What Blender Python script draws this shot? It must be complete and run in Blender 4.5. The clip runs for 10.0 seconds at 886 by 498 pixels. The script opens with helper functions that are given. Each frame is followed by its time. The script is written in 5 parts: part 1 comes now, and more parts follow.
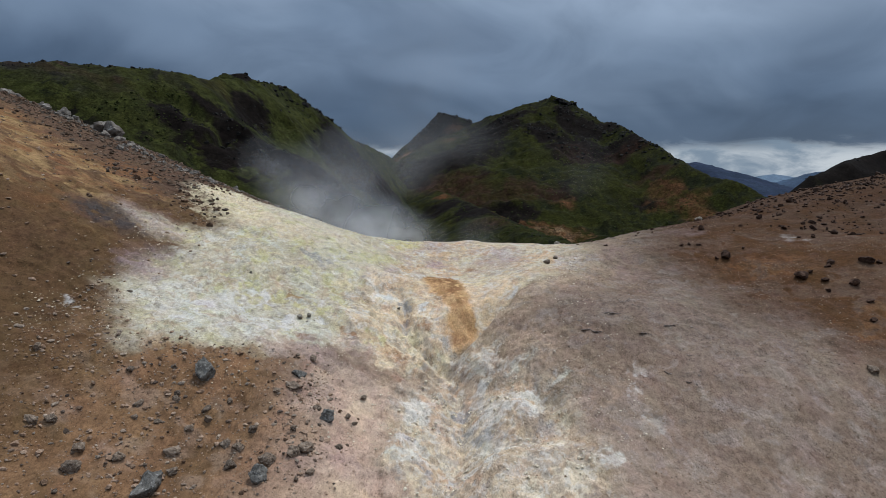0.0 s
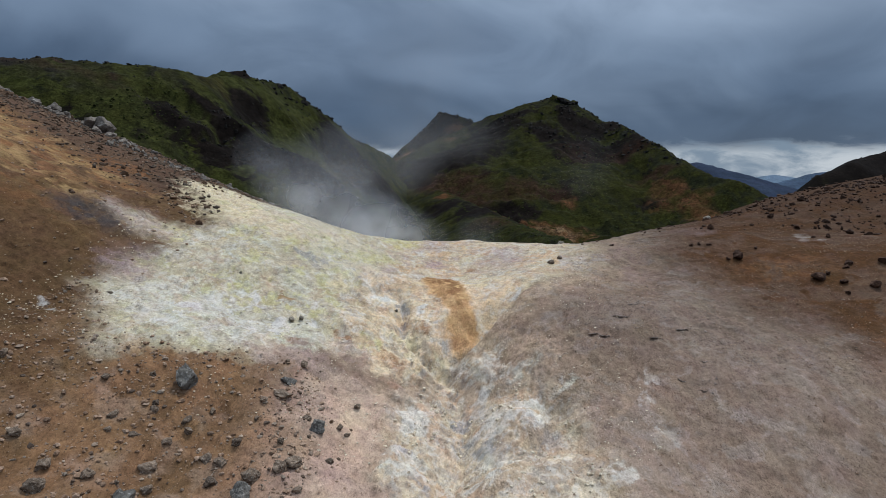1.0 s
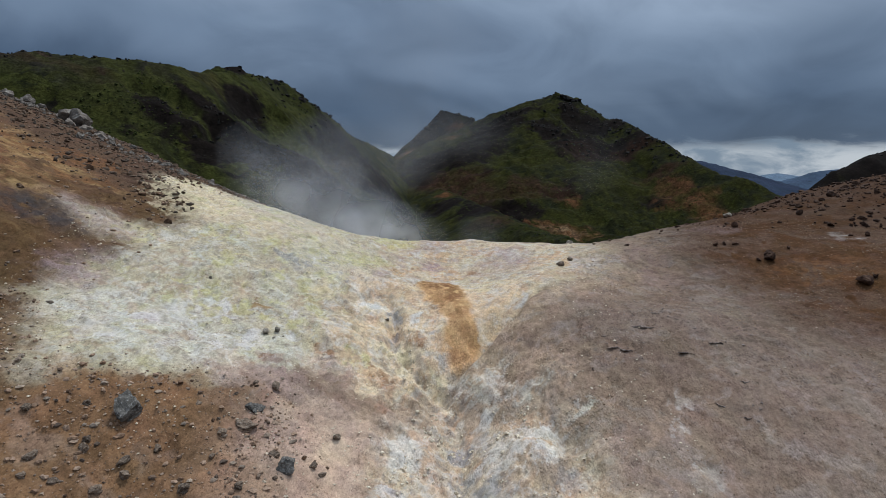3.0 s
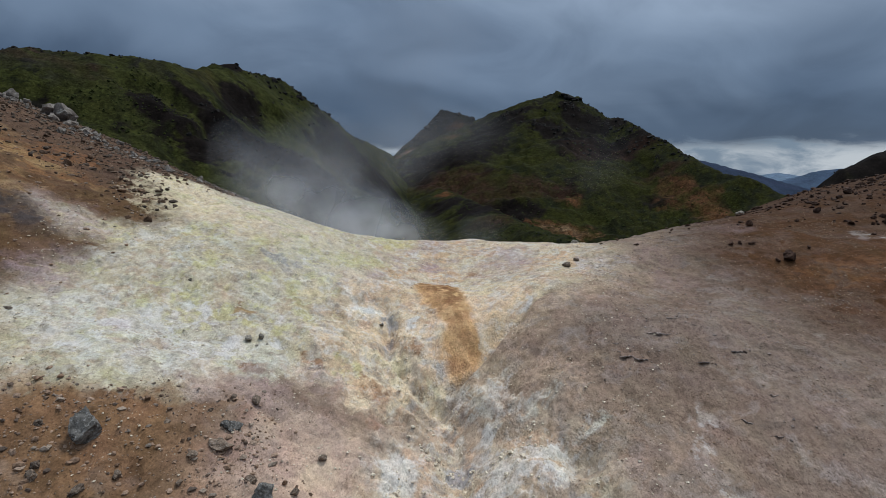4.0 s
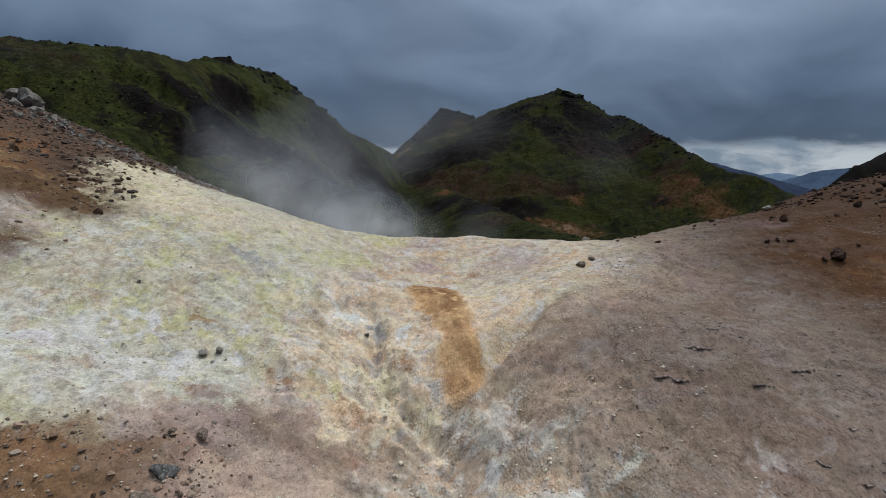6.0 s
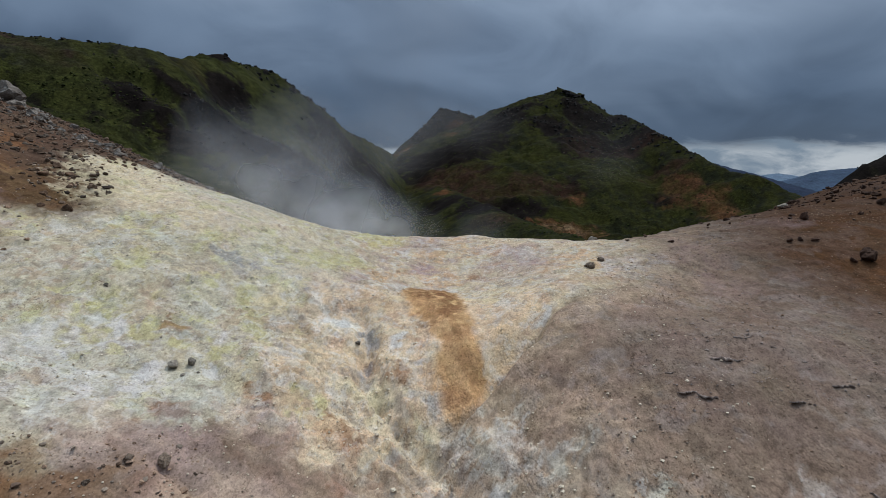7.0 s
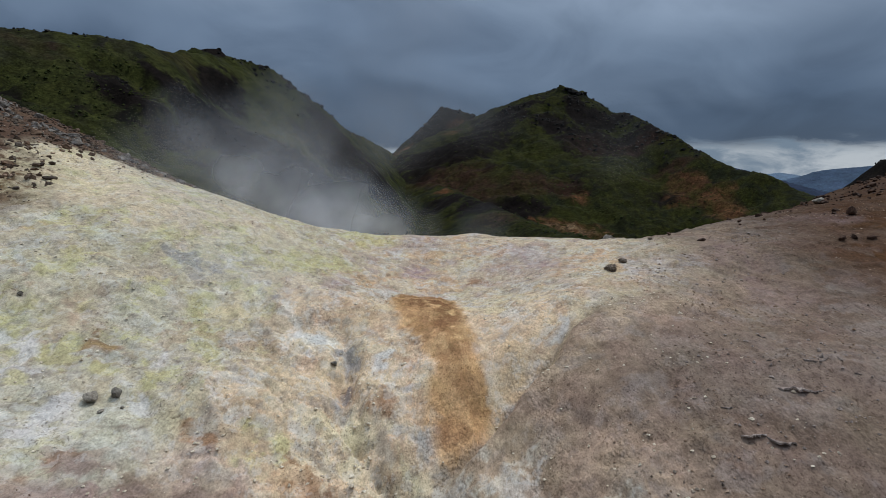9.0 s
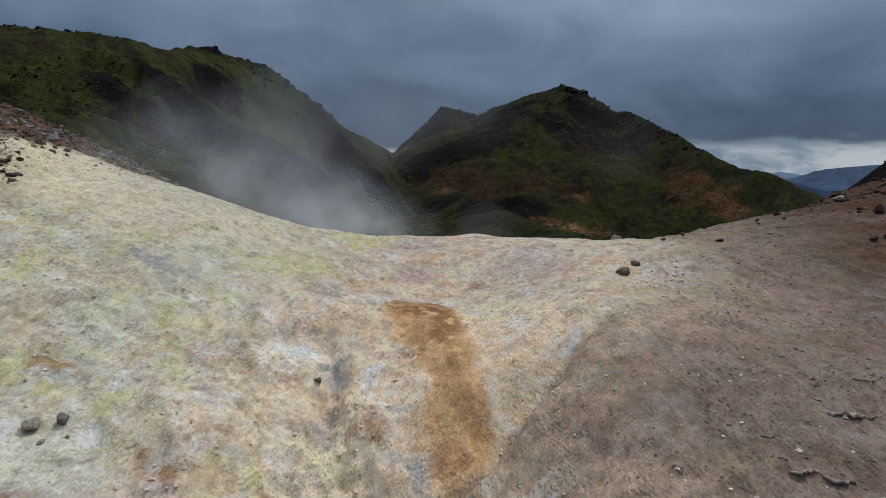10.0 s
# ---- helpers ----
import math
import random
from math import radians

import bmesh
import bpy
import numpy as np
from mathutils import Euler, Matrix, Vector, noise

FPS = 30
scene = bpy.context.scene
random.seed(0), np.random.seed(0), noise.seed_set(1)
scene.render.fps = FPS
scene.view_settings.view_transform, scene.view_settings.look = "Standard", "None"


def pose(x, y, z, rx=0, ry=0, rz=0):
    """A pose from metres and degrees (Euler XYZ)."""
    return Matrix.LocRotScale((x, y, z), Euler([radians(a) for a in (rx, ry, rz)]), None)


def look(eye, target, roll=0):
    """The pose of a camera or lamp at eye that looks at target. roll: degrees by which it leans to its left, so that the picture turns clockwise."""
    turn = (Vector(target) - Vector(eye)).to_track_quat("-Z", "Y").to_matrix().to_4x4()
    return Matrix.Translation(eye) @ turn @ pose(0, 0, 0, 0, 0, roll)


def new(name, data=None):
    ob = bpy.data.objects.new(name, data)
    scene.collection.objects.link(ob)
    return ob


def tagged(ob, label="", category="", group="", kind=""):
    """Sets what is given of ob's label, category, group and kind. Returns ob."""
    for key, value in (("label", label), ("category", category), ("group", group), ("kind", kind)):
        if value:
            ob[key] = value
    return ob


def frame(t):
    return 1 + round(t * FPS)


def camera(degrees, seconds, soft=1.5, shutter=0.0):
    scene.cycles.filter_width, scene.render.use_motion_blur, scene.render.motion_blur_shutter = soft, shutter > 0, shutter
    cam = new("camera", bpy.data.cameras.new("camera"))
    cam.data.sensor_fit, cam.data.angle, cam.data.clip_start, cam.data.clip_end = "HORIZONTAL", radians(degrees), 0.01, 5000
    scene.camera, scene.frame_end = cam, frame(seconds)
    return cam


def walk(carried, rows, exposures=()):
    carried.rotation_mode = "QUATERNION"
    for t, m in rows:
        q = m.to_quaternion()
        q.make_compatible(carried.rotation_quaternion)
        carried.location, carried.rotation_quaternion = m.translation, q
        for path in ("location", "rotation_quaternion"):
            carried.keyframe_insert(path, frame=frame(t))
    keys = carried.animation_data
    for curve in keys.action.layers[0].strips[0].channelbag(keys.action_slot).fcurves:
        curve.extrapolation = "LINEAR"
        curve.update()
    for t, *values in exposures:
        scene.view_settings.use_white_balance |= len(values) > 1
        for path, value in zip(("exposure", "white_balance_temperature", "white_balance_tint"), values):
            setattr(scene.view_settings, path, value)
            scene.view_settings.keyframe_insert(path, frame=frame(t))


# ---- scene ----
cam = camera(73.0, 10.0, soft=0.85)
PATH = [
    (0, (0.009, -0.049, 8.91), (0.007, 1.938, 8.688), 0.2),
    (0.5, (0.039, 0.664, 8.817), (0.036, 2.651, 8.596), 0.3),
    (1, (0.057, 1.436, 8.715), (0.053, 3.424, 8.493), 0.3),
    (1.5, (0.107, 2.249, 8.602), (0.102, 4.237, 8.382), 0.3),
    (2, (0.169, 3.094, 8.504), (0.163, 5.081, 8.284), 0.3),
    (2.5, (0.232, 4.007, 8.451), (0.223, 5.995, 8.228), 0.2),
    (4, (0.361, 6.844, 8.183), (0.349, 8.831, 7.959), 0.1),
    (4.5, (0.381, 7.782, 8.031), (0.37, 9.77, 7.807), 0.1),
    (5, (0.423, 8.723, 7.903), (0.412, 10.71, 7.678), 0.2),
    (5.5, (0.45, 9.665, 7.785), (0.439, 11.653, 7.559), 0.2),
    (7, (0.504, 12.49, 7.424), (0.494, 14.477, 7.2), 0.2),
    (7.5, (0.558, 13.402, 7.327), (0.546, 15.39, 7.104), 0.2),
    (8, (0.596, 14.289, 7.223), (0.584, 16.276, 7.0), 0.2),
    (8.5, (0.632, 15.163, 7.114), (0.619, 17.151, 6.892), 0.2),
    (9, (0.667, 16.038, 7.024), (0.653, 18.025, 6.8), 0.1),
    (9.5, (0.707, 16.906, 6.951), (0.692, 18.893, 6.725), 0.1),
    (10, (0.748, 17.765, 6.896), (0.732, 19.752, 6.672), 0.0),
]
walk(cam, [(t, look(eye, target, roll)) for t, eye, target, roll in PATH], exposures=((0.0, 0.0), (2.5, -0.05), (5.0, -0.13), (7.5, -0.19), (10.0, -0.25)))
# ---- sky and sun ----
def link(tree, a, b):
    tree.links.new(a, b)


def maths(tree, op, a, b=None, clamp=False):
    n = tree.nodes.new("ShaderNodeMath")
    n.operation, n.use_clamp = op, clamp
    for k, v in enumerate((a, b)):
        if v is None:
            continue
        if isinstance(v, (int, float)):
            n.inputs[k].default_value = v
        else:
            link(tree, v, n.inputs[k])
    return n.outputs[0]


def blend(tree, fac, a, b, mode="MIX"):
    n = tree.nodes.new("ShaderNodeMix")
    n.data_type, n.blend_type, n.clamp_factor = "RGBA", mode, True
    for k, v in ((0, fac), (6, a), (7, b)):
        if isinstance(v, (int, float)):
            n.inputs[k].default_value = v
        elif isinstance(v, tuple):
            n.inputs[k].default_value = (*v, 1)
        else:
            link(tree, v, n.inputs[k])
    return n.outputs[2]


def noise_node(tree, vector, scale, detail=4.0, rough=0.55, distortion=0.0):
    n = tree.nodes.new("ShaderNodeTexNoise")
    n.inputs["Scale"].default_value, n.inputs["Detail"].default_value = scale, detail
    n.inputs["Roughness"].default_value, n.inputs["Distortion"].default_value = rough, distortion
    if vector is not None:
        link(tree, vector, n.inputs["Vector"])
    return n.outputs["Fac"]


def ramp(tree, fac, stops, smooth=True):
    n = tree.nodes.new("ShaderNodeValToRGB")
    n.color_ramp.interpolation = "EASE" if smooth else "LINEAR"
    while len(n.color_ramp.elements) < len(stops):
        n.color_ramp.elements.new(0.5)
    for e, (p, c) in zip(n.color_ramp.elements, stops):
        e.position, e.color = p, (*(c if isinstance(c, tuple) else (c, c, c)), 1)
    link(tree, fac, n.inputs[0])
    return n.outputs[0]


SUN_HEIGHT, SUN_TURN = 63.0, 35.0  # degrees: elevation; compass direction from which it shines (0 is north)

world = bpy.data.worlds.new("overcast_sky")
scene.world = world
world.use_nodes = True
wt = world.node_tree
wt.nodes.clear()
way = wt.nodes.new("ShaderNodeTexCoord").outputs["Generated"]
sep = wt.nodes.new("ShaderNodeSeparateXYZ")
link(wt, way, sep.inputs[0])
height = sep.outputs["Z"]
swirl = wt.nodes.new("ShaderNodeMapping")
swirl.inputs["Location"].default_value, swirl.inputs["Scale"].default_value = (3.1, 0.4, 1.7), (1.0, 1.0, 1.9)
swirl.inputs["Rotation"].default_value = (0.0, 0.5, 0.0)
link(wt, way, swirl.inputs["Vector"])
large = noise_node(wt, swirl.outputs[0], 2.4, 3.0, 0.5, 0.7)
fine = noise_node(wt, swirl.outputs[0], 5.0, 5.0, 0.52, 0.8)
stretched = wt.nodes.new("ShaderNodeMapping")
stretched.inputs["Scale"].default_value = (9.0, 9.0, 24.0)
link(wt, way, stretched.inputs["Vector"])
ragged = noise_node(wt, stretched.outputs[0], 1.0, 6.0, 0.6, 0.5)
# the cloud deck: dark underside near the horizon, lighter towards the zenith
east_way, west_way = maths(wt, "MAXIMUM", sep.outputs["X"], 0.0), maths(wt, "MINIMUM", sep.outputs["X"], 0.0)
slant = maths(wt, "ADD", maths(wt, "MULTIPLY", east_way, maths(wt, "SUBTRACT", maths(wt, "MULTIPLY", height, 0.75), 0.06)), maths(wt, "MULTIPLY", west_way, maths(wt, "MULTIPLY", height, 0.32)))
lift = maths(wt, "ADD", maths(wt, "ADD", height, slant), maths(wt, "MULTIPLY", maths(wt, "SUBTRACT", large, 0.5), 0.30))
deck = ramp(wt, lift, [(0.0, (0.056, 0.088, 0.143)), (0.10, (0.067, 0.102, 0.163)), (0.20, (0.153, 0.205, 0.288)),
                       (0.36, (0.279, 0.345, 0.446)), (0.60, (0.651, 0.750, 0.891)), (1.0, (0.930, 1.050, 1.210))])
deck = blend(wt, 1.0, deck, ramp(wt, fine, [(0.28, (0.79, 0.85, 0.91)), (0.72, (1.10, 1.16, 1.21))]), "MULTIPLY")
# the gap under the deck along the horizon
edge = maths(wt, "ADD", height, maths(wt, "MULTIPLY", maths(wt, "SUBTRACT", ragged, 0.5), 0.065))
gap = ramp(wt, edge, [(0.0, 1.0), (0.046, 0.90), (0.064, 0.0)])
strip = ramp(wt, ragged, [(0.36, (0.19, 0.265, 0.36)), (0.64, (0.58, 0.64, 0.70))])
clouds = blend(wt, gap, deck, strip)
clear = wt.nodes.new("ShaderNodeTexSky")
clear.sky_type, clear.sun_disc = "NISHITA", False
clear.sun_elevation, clear.sun_rotation = radians(SUN_HEIGHT), radians(SUN_TURN)
thin = blend(wt, 1.0, clear.outputs[0], (0.07, 0.07, 0.07), "MULTIPLY")
mixed = blend(wt, 0.93, thin, clouds)
back = wt.nodes.new("ShaderNodeBackground")
link(wt, mixed, back.inputs[0])
back.inputs[1].default_value = 1.0
link(wt, back.outputs[0], wt.nodes.new("ShaderNodeOutputWorld").inputs[0])

sun = new("sun", bpy.data.lights.new("sun", "SUN"))
sun.data.energy, sun.data.angle, sun.data.color = 2.15, radians(12), (1.0, 0.985, 0.965)
a, e = radians(SUN_TURN), radians(SUN_HEIGHT)
sun.matrix_world = look((math.sin(a) * math.cos(e) * 300, math.cos(a) * math.cos(e) * 300, math.sin(e) * 300), (0, 0, 0))
scene.view_settings.exposure = 0.0

# ---- materials ----
def material(name, rough=0.9, gloss=0.12):
    m = bpy.data.materials.new(name)
    m.use_nodes = True
    t = m.node_tree
    t.nodes.clear()
    bsdf = t.nodes.new("ShaderNodeBsdfPrincipled")
    bsdf.inputs["Roughness"].default_value = rough
    bsdf.inputs["Specular IOR Level"].default_value = gloss
    link(t, bsdf.outputs[0], t.nodes.new("ShaderNodeOutputMaterial").inputs[0])
    return m, t, bsdf


def place(tree, kind="Object"):
    return tree.nodes.new("ShaderNodeTexCoord").outputs[kind]


def relief(tree, bsdf, heights):
    """Chained bumps: (height, distance in metres)."""
    last = None
    for h, d in heights:
        b = tree.nodes.new("ShaderNodeBump")
        b.inputs["Strength"].default_value, b.inputs["Distance"].default_value = 1.0, d
        link(tree, h, b.inputs["Height"])
        if last is not None:
            link(tree, last, b.inputs["Normal"])
        last = b.outputs[0]
    link(tree, last, bsdf.inputs["Normal"])


def colour_noise(tree, vector, scale):
    n = tree.nodes.new("ShaderNodeTexNoise")
    n.inputs["Scale"].default_value, n.inputs["Detail"].default_value = scale, 3.0
    link(tree, vector, n.inputs["Vector"])
    return n.outputs["Color"]


def earth_material(name, fine=1.0, bump=1.0, mottled=False, wash=1.0):
    """Soil whose mineral colours are laid out over the plan; grain, speckle and crust are added here. Wash draws the patches out down the slope."""
    m, t, bsdf = material(name, 0.95, 0.03)
    at = t.nodes.new("ShaderNodeAttribute")
    at.attribute_name = "mineral"
    run = t.nodes.new("ShaderNodeMapping")
    run.inputs["Scale"].default_value = (1.0, wash, 1.0)
    link(t, place(t), run.inputs["Vector"])
    p = run.outputs[0]
    n0 = noise_node(t, p, 0.9 * fine, 8.0, 0.62, 0.25)
    n1 = noise_node(t, p, 2.3 * fine, 6.0, 0.58, 0.1)
    n2 = noise_node(t, p, 8.0 * fine, 4.0, 0.60)
    n3 = noise_node(t, p, 30.0 * fine, 3.0, 0.65)
    col = at.outputs["Color"]
    if mottled:
        other = t.nodes.new("ShaderNodeAttribute")
        other.attribute_name = "mottle"
        col = blend(t, ramp(t, n0, [(0.46, 0.0), (0.54, 1.0)]), col, other.outputs["Color"])
    # slow drifts of hue from salt to salt
    tint = blend(t, 0.07, (0.5, 0.5, 0.5), colour_noise(t, p, 1.1 * fine))
    col = blend(t, 1.0, col, blend(t, 1.0, tint, (2.0, 2.0, 2.0), "MULTIPLY"), "MULTIPLY")
    col = blend(t, 1.0, col, ramp(t, n1, [(0.30, (0.84, 0.83, 0.82)), (0.50, (1.02, 1.02, 1.02)), (0.70, (1.13, 1.13, 1.12))]), "MULTIPLY")
    col = blend(t, 1.0, col, ramp(t, n2, [(0.30, (0.80, 0.785, 0.775)), (0.48, (1.02, 1.02, 1.02)), (0.72, (1.12, 1.12, 1.12))]), "MULTIPLY")
    col = blend(t, 1.0, col, ramp(t, n3, [(0.33, (0.78, 0.77, 0.76)), (0.5, (1.01, 1.01, 1.01)), (0.68, (1.17, 1.17, 1.17))]), "MULTIPLY")
    if fine < 0.5 and mottled:
        # grass tussocks, with the shade in the gaps between them put into the colour
        for size, lo, hi in ((0.35, 0.75, 1.2), (0.9, 0.55, 1.4), (3.1, 0.6, 1.35)):
            col = blend(t, 1.0, col, ramp(t, noise_node(t, p, size, 5.0, 0.68), [(0.36, lo), (0.5, 1.0), (0.64, hi)], False), "MULTIPLY")
    # flakes and crumbs, each with a tone of its own
    wander = t.nodes.new("ShaderNodeMapping")
    link(t, blend(t, 0.05, p, colour_noise(t, p, 5.0 * fine), "ADD"), wander.inputs["Vector"])
    for size, lo, hi in ((4.0, 0.93, 1.07), (11.0, 0.91, 1.08), (24.0, 0.90, 1.10)):
        cell = t.nodes.new("ShaderNodeTexVoronoi")
        cell.inputs["Scale"].default_value = size * fine
        link(t, wander.outputs[0], cell.inputs["Vector"])
        tone = t.nodes.new("ShaderNodeSeparateColor")
        link(t, cell.outputs["Color"], tone.inputs[0])
        col = blend(t, 1.0, col, ramp(t, tone.outputs[0], [(0.0, lo), (1.0, hi)], False), "MULTIPLY")
    # crumbly crust in patches
    cell = t.nodes.new("ShaderNodeTexVoronoi")
    cell.feature = "SMOOTH_F1"
    cell.inputs["Scale"].default_value, cell.inputs["Smoothness"].default_value = 11.0 * fine, 0.3
    link(t, wander.outputs[0], cell.inputs["Vector"])
    crumbly = maths(t, "MULTIPLY", ramp(t, cell.outputs["Distance"], [(0.15, 1.0), (0.75, 0.0)]), ramp(t, noise_node(t, p, 0.9 * fine, 4.0, 0.6), [(0.46, 0.0), (0.58, 1.0)]))
    # flecks of pale salt where the ground is crusted
    fleck = maths(t, "MULTIPLY", ramp(t, noise_node(t, p, 3.0 * fine, 6.0, 0.66, 0.15), [(0.53, 0.0), (0.58, 1.0)]), at.outputs["Alpha"])
    col = blend(t, maths(t, "MULTIPLY", fleck, 0.30), col, (0.62, 0.60, 0.56))
    # shade of small pits and crumbs, painted as dark specks gathered in patches
    gathered = ramp(t, noise_node(t, p, 0.7 * fine, 4.0, 0.6), [(0.44, 0.1), (0.58, 1.0)])
    pit_shade = maths(t, "MULTIPLY", ramp(t, noise_node(t, p, 7.0 * fine, 3.0, 0.6), [(0.63, 0.0), (0.70, 1.0)]), gathered)
    col = blend(t, maths(t, "MULTIPLY", pit_shade, 0.7), col, (0.48, 0.44, 0.41), "MULTIPLY")
    crumb_shade = maths(t, "MULTIPLY", ramp(t, noise_node(t, p, 19.0 * fine, 1.0, 0.5), [(0.63, 0.0), (0.68, 1.0)]), gathered)
    col = blend(t, maths(t, "MULTIPLY", crumb_shade, 0.75), col, (0.44, 0.41, 0.39), "MULTIPLY")
    link(t, col, bsdf.inputs["Base Color"])
    relief(t, bsdf, [(crumbly, 0.015 * bump), (n1, 0.03 * bump), (n2, 0.022 * bump), (n3, 0.010 * bump)])
    return m


def rock_material(name, low, high, scale=3.0, lichen=None, relief_depth=0.03):
    m, t, bsdf = material(name, 0.88)
    p = place(t)
    n1 = noise_node(t, p, scale, 7.0, 0.65, 0.4)
    n2 = noise_node(t, p, scale * 7, 5.0, 0.7)
    col = ramp(t, n1, [(0.32, low), (0.68, high)])
    info = t.nodes.new("ShaderNodeObjectInfo")
    col = blend(t, 1.0, col, ramp(t, info.outputs["Random"], [(0.0, (0.75, 0.74, 0.73)), (1.0, (1.25, 1.22, 1.18))]), "MULTIPLY")
    col = blend(t, 1.0, col, ramp(t, n2, [(0.3, 0.62), (0.7, 1.3)]), "MULTIPLY")
    if lichen:
        spots = ramp(t, noise_node(t, p, scale * 2.2, 9.0, 0.8), [(0.54, 0.0), (0.60, 1.0)])
        col = blend(t, maths(t, "MULTIPLY", spots, 0.6), col, lichen)
    link(t, col, bsdf.inputs["Base Color"])
    relief(t, bsdf, [(n1, relief_depth), (n2, 0.25 * relief_depth)])
    return m


GROUND = earth_material("mineral_soil", mottled=True, wash=0.62)
HILLSIDE = earth_material("hill_soil", 0.28, 2.2, True)
FAR_ROCK = earth_material("far_slope", 0.02, 8.0)
GREY_ROCK = rock_material("grey_lava_rock", (0.060, 0.057, 0.052), (0.165, 0.157, 0.144), 4.5, (0.36, 0.35, 0.33))
BROWN_ROCK = rock_material("brown_scoria", (0.036, 0.020, 0.014), (0.090, 0.052, 0.036), 3.0)
EARTHY_ROCK = rock_material("earthy_brown_rock", (0.070, 0.042, 0.027), (0.185, 0.120, 0.080), 2.4)
DUSTY_ROCK = rock_material("dusty_lava_rock", (0.085, 0.062, 0.046), (0.225, 0.172, 0.130), 4.0, (0.34, 0.30, 0.255))
ASHEN_ROCK = rock_material("ashen_stone", (0.13, 0.115, 0.095), (0.29, 0.262, 0.222), 4.0)
PALE_ROCK = rock_material("pale_altered_rock", (0.10, 0.082, 0.068), (0.24, 0.215, 0.19), 1.6, (0.32, 0.31, 0.28))
CRAG_ROCK = rock_material("dark_crag", (0.009, 0.0083, 0.0078), (0.026, 0.0235, 0.021), 0.5, None, 0.12)
CRUMBS = rock_material("pale_crumbs", (0.34, 0.28, 0.21), (0.62, 0.56, 0.45), 6.0)
CRUST = rock_material("mud_crust", (0.19, 0.150, 0.128), (0.31, 0.26, 0.23), 5.0)

m, t, bsdf = material("tussock_leaves", 0.9, 0.03)
link(t, ramp(t, noise_node(t, place(t), 0.6, 4.0, 0.6), [(0.35, (0.020, 0.025, 0.008)), (0.7, (0.042, 0.050, 0.015))]), bsdf.inputs["Base Color"])
TUSSOCK = m


def steam_material():
    m = bpy.data.materials.new("steam")
    m.use_nodes = True
    t = m.node_tree
    t.nodes.clear()
    at = t.nodes.new("ShaderNodeAttribute")
    at.attribute_name = "veil"
    dif, tra, clr = (t.nodes.new("ShaderNodeBsdf" + k) for k in ("Diffuse", "Translucent", "Transparent"))
    dif.inputs[0].default_value = tra.inputs[0].default_value = (0.86, 0.87, 0.88, 1)
    both, mix = t.nodes.new("ShaderNodeMixShader"), t.nodes.new("ShaderNodeMixShader")
    both.inputs[0].default_value = 0.5
    link(t, dif.outputs[0], both.inputs[1])
    link(t, tra.outputs[0], both.inputs[2])
    wisp = ramp(t, noise_node(t, place(t), 0.16, 4.0, 0.5, 0.6), [(0.28, 0.72), (0.68, 1.0)])
    link(t, maths(t, "MULTIPLY", at.outputs["Fac"], wisp, True), mix.inputs[0])
    link(t, clr.outputs[0], mix.inputs[1])
    link(t, both.outputs[0], mix.inputs[2])
    link(t, mix.outputs[0], t.nodes.new("ShaderNodeOutputMaterial").inputs[0])
    return m


STEAM = steam_material()

# ---- the lie of the land ----
def lattice(ix, iy, seed):
    h = (ix * 374761393 + iy * 668265263 + seed * 974634777) & 0xFFFFFFFF
    h = ((h ^ (h >> 13)) * 1274126177) & 0xFFFFFFFF
    return ((h ^ (h >> 16)) & 0xFFFF) / 32767.5 - 1.0


def grain(x, y, seed=0):
    """Smooth value noise in -1..1 over the plan."""
    x, y = np.asarray(x, float), np.asarray(y, float)
    fx, fy = np.floor(x), np.floor(y)
    ix, iy = fx.astype(np.int64), fy.astype(np.int64)
    u, v = x - fx, y - fy
    u, v = u * u * u * (u * (u * 6 - 15) + 10), v * v * v * (v * (v * 6 - 15) + 10)
    a, b = lattice(ix, iy, seed), lattice(ix + 1, iy, seed)
    c, d = lattice(ix, iy + 1, seed), lattice(ix + 1, iy + 1, seed)
    return (a * (1 - u) + b * u) * (1 - v) + (c * (1 - u) + d * u) * v


def fbm(x, y, octaves=4, seed=0, gain=0.5):
    total, amp, norm = 0.0, 1.0, 0.0
    for k in range(octaves):
        c, s = math.cos(0.7 * k + 0.3), math.sin(0.7 * k + 0.3)
        total = total + amp * grain((c * x - s * y) * 2 ** k, (s * x + c * y) * 2 ** k, seed + 17 * k)
        norm += amp
        amp *= gain
    return total / norm


def step(a, b, x):
    s = np.clip((x - a) / (b - a), 0, 1)
    return s * s * (3 - 2 * s)


def hermite(stations, x):
    """Weights of a smooth curve through values at the stations."""
    xs = np.array(stations, float)
    n, x = len(xs), np.clip(np.asarray(x, float), xs[0], xs[-1])
    i = np.clip(np.searchsorted(xs, x) - 1, 0, n - 2)
    h = xs[i + 1] - xs[i]
    s = (x - xs[i]) / h
    w, rows = np.zeros((len(x), n)), np.arange(len(x))
    w[rows, i] += 2 * s ** 3 - 3 * s * s + 1
    w[rows, i + 1] += -2 * s ** 3 + 3 * s * s
    for j, c in ((i, s ** 3 - 2 * s * s + s), (i + 1, s ** 3 - s * s)):
        a, b = np.maximum(j - 1, 0), np.minimum(j + 1, n - 1)
        d = xs[b] - xs[a]
        w[rows, b] += c * h / d
        w[rows, a] -= c * h / d
    return w


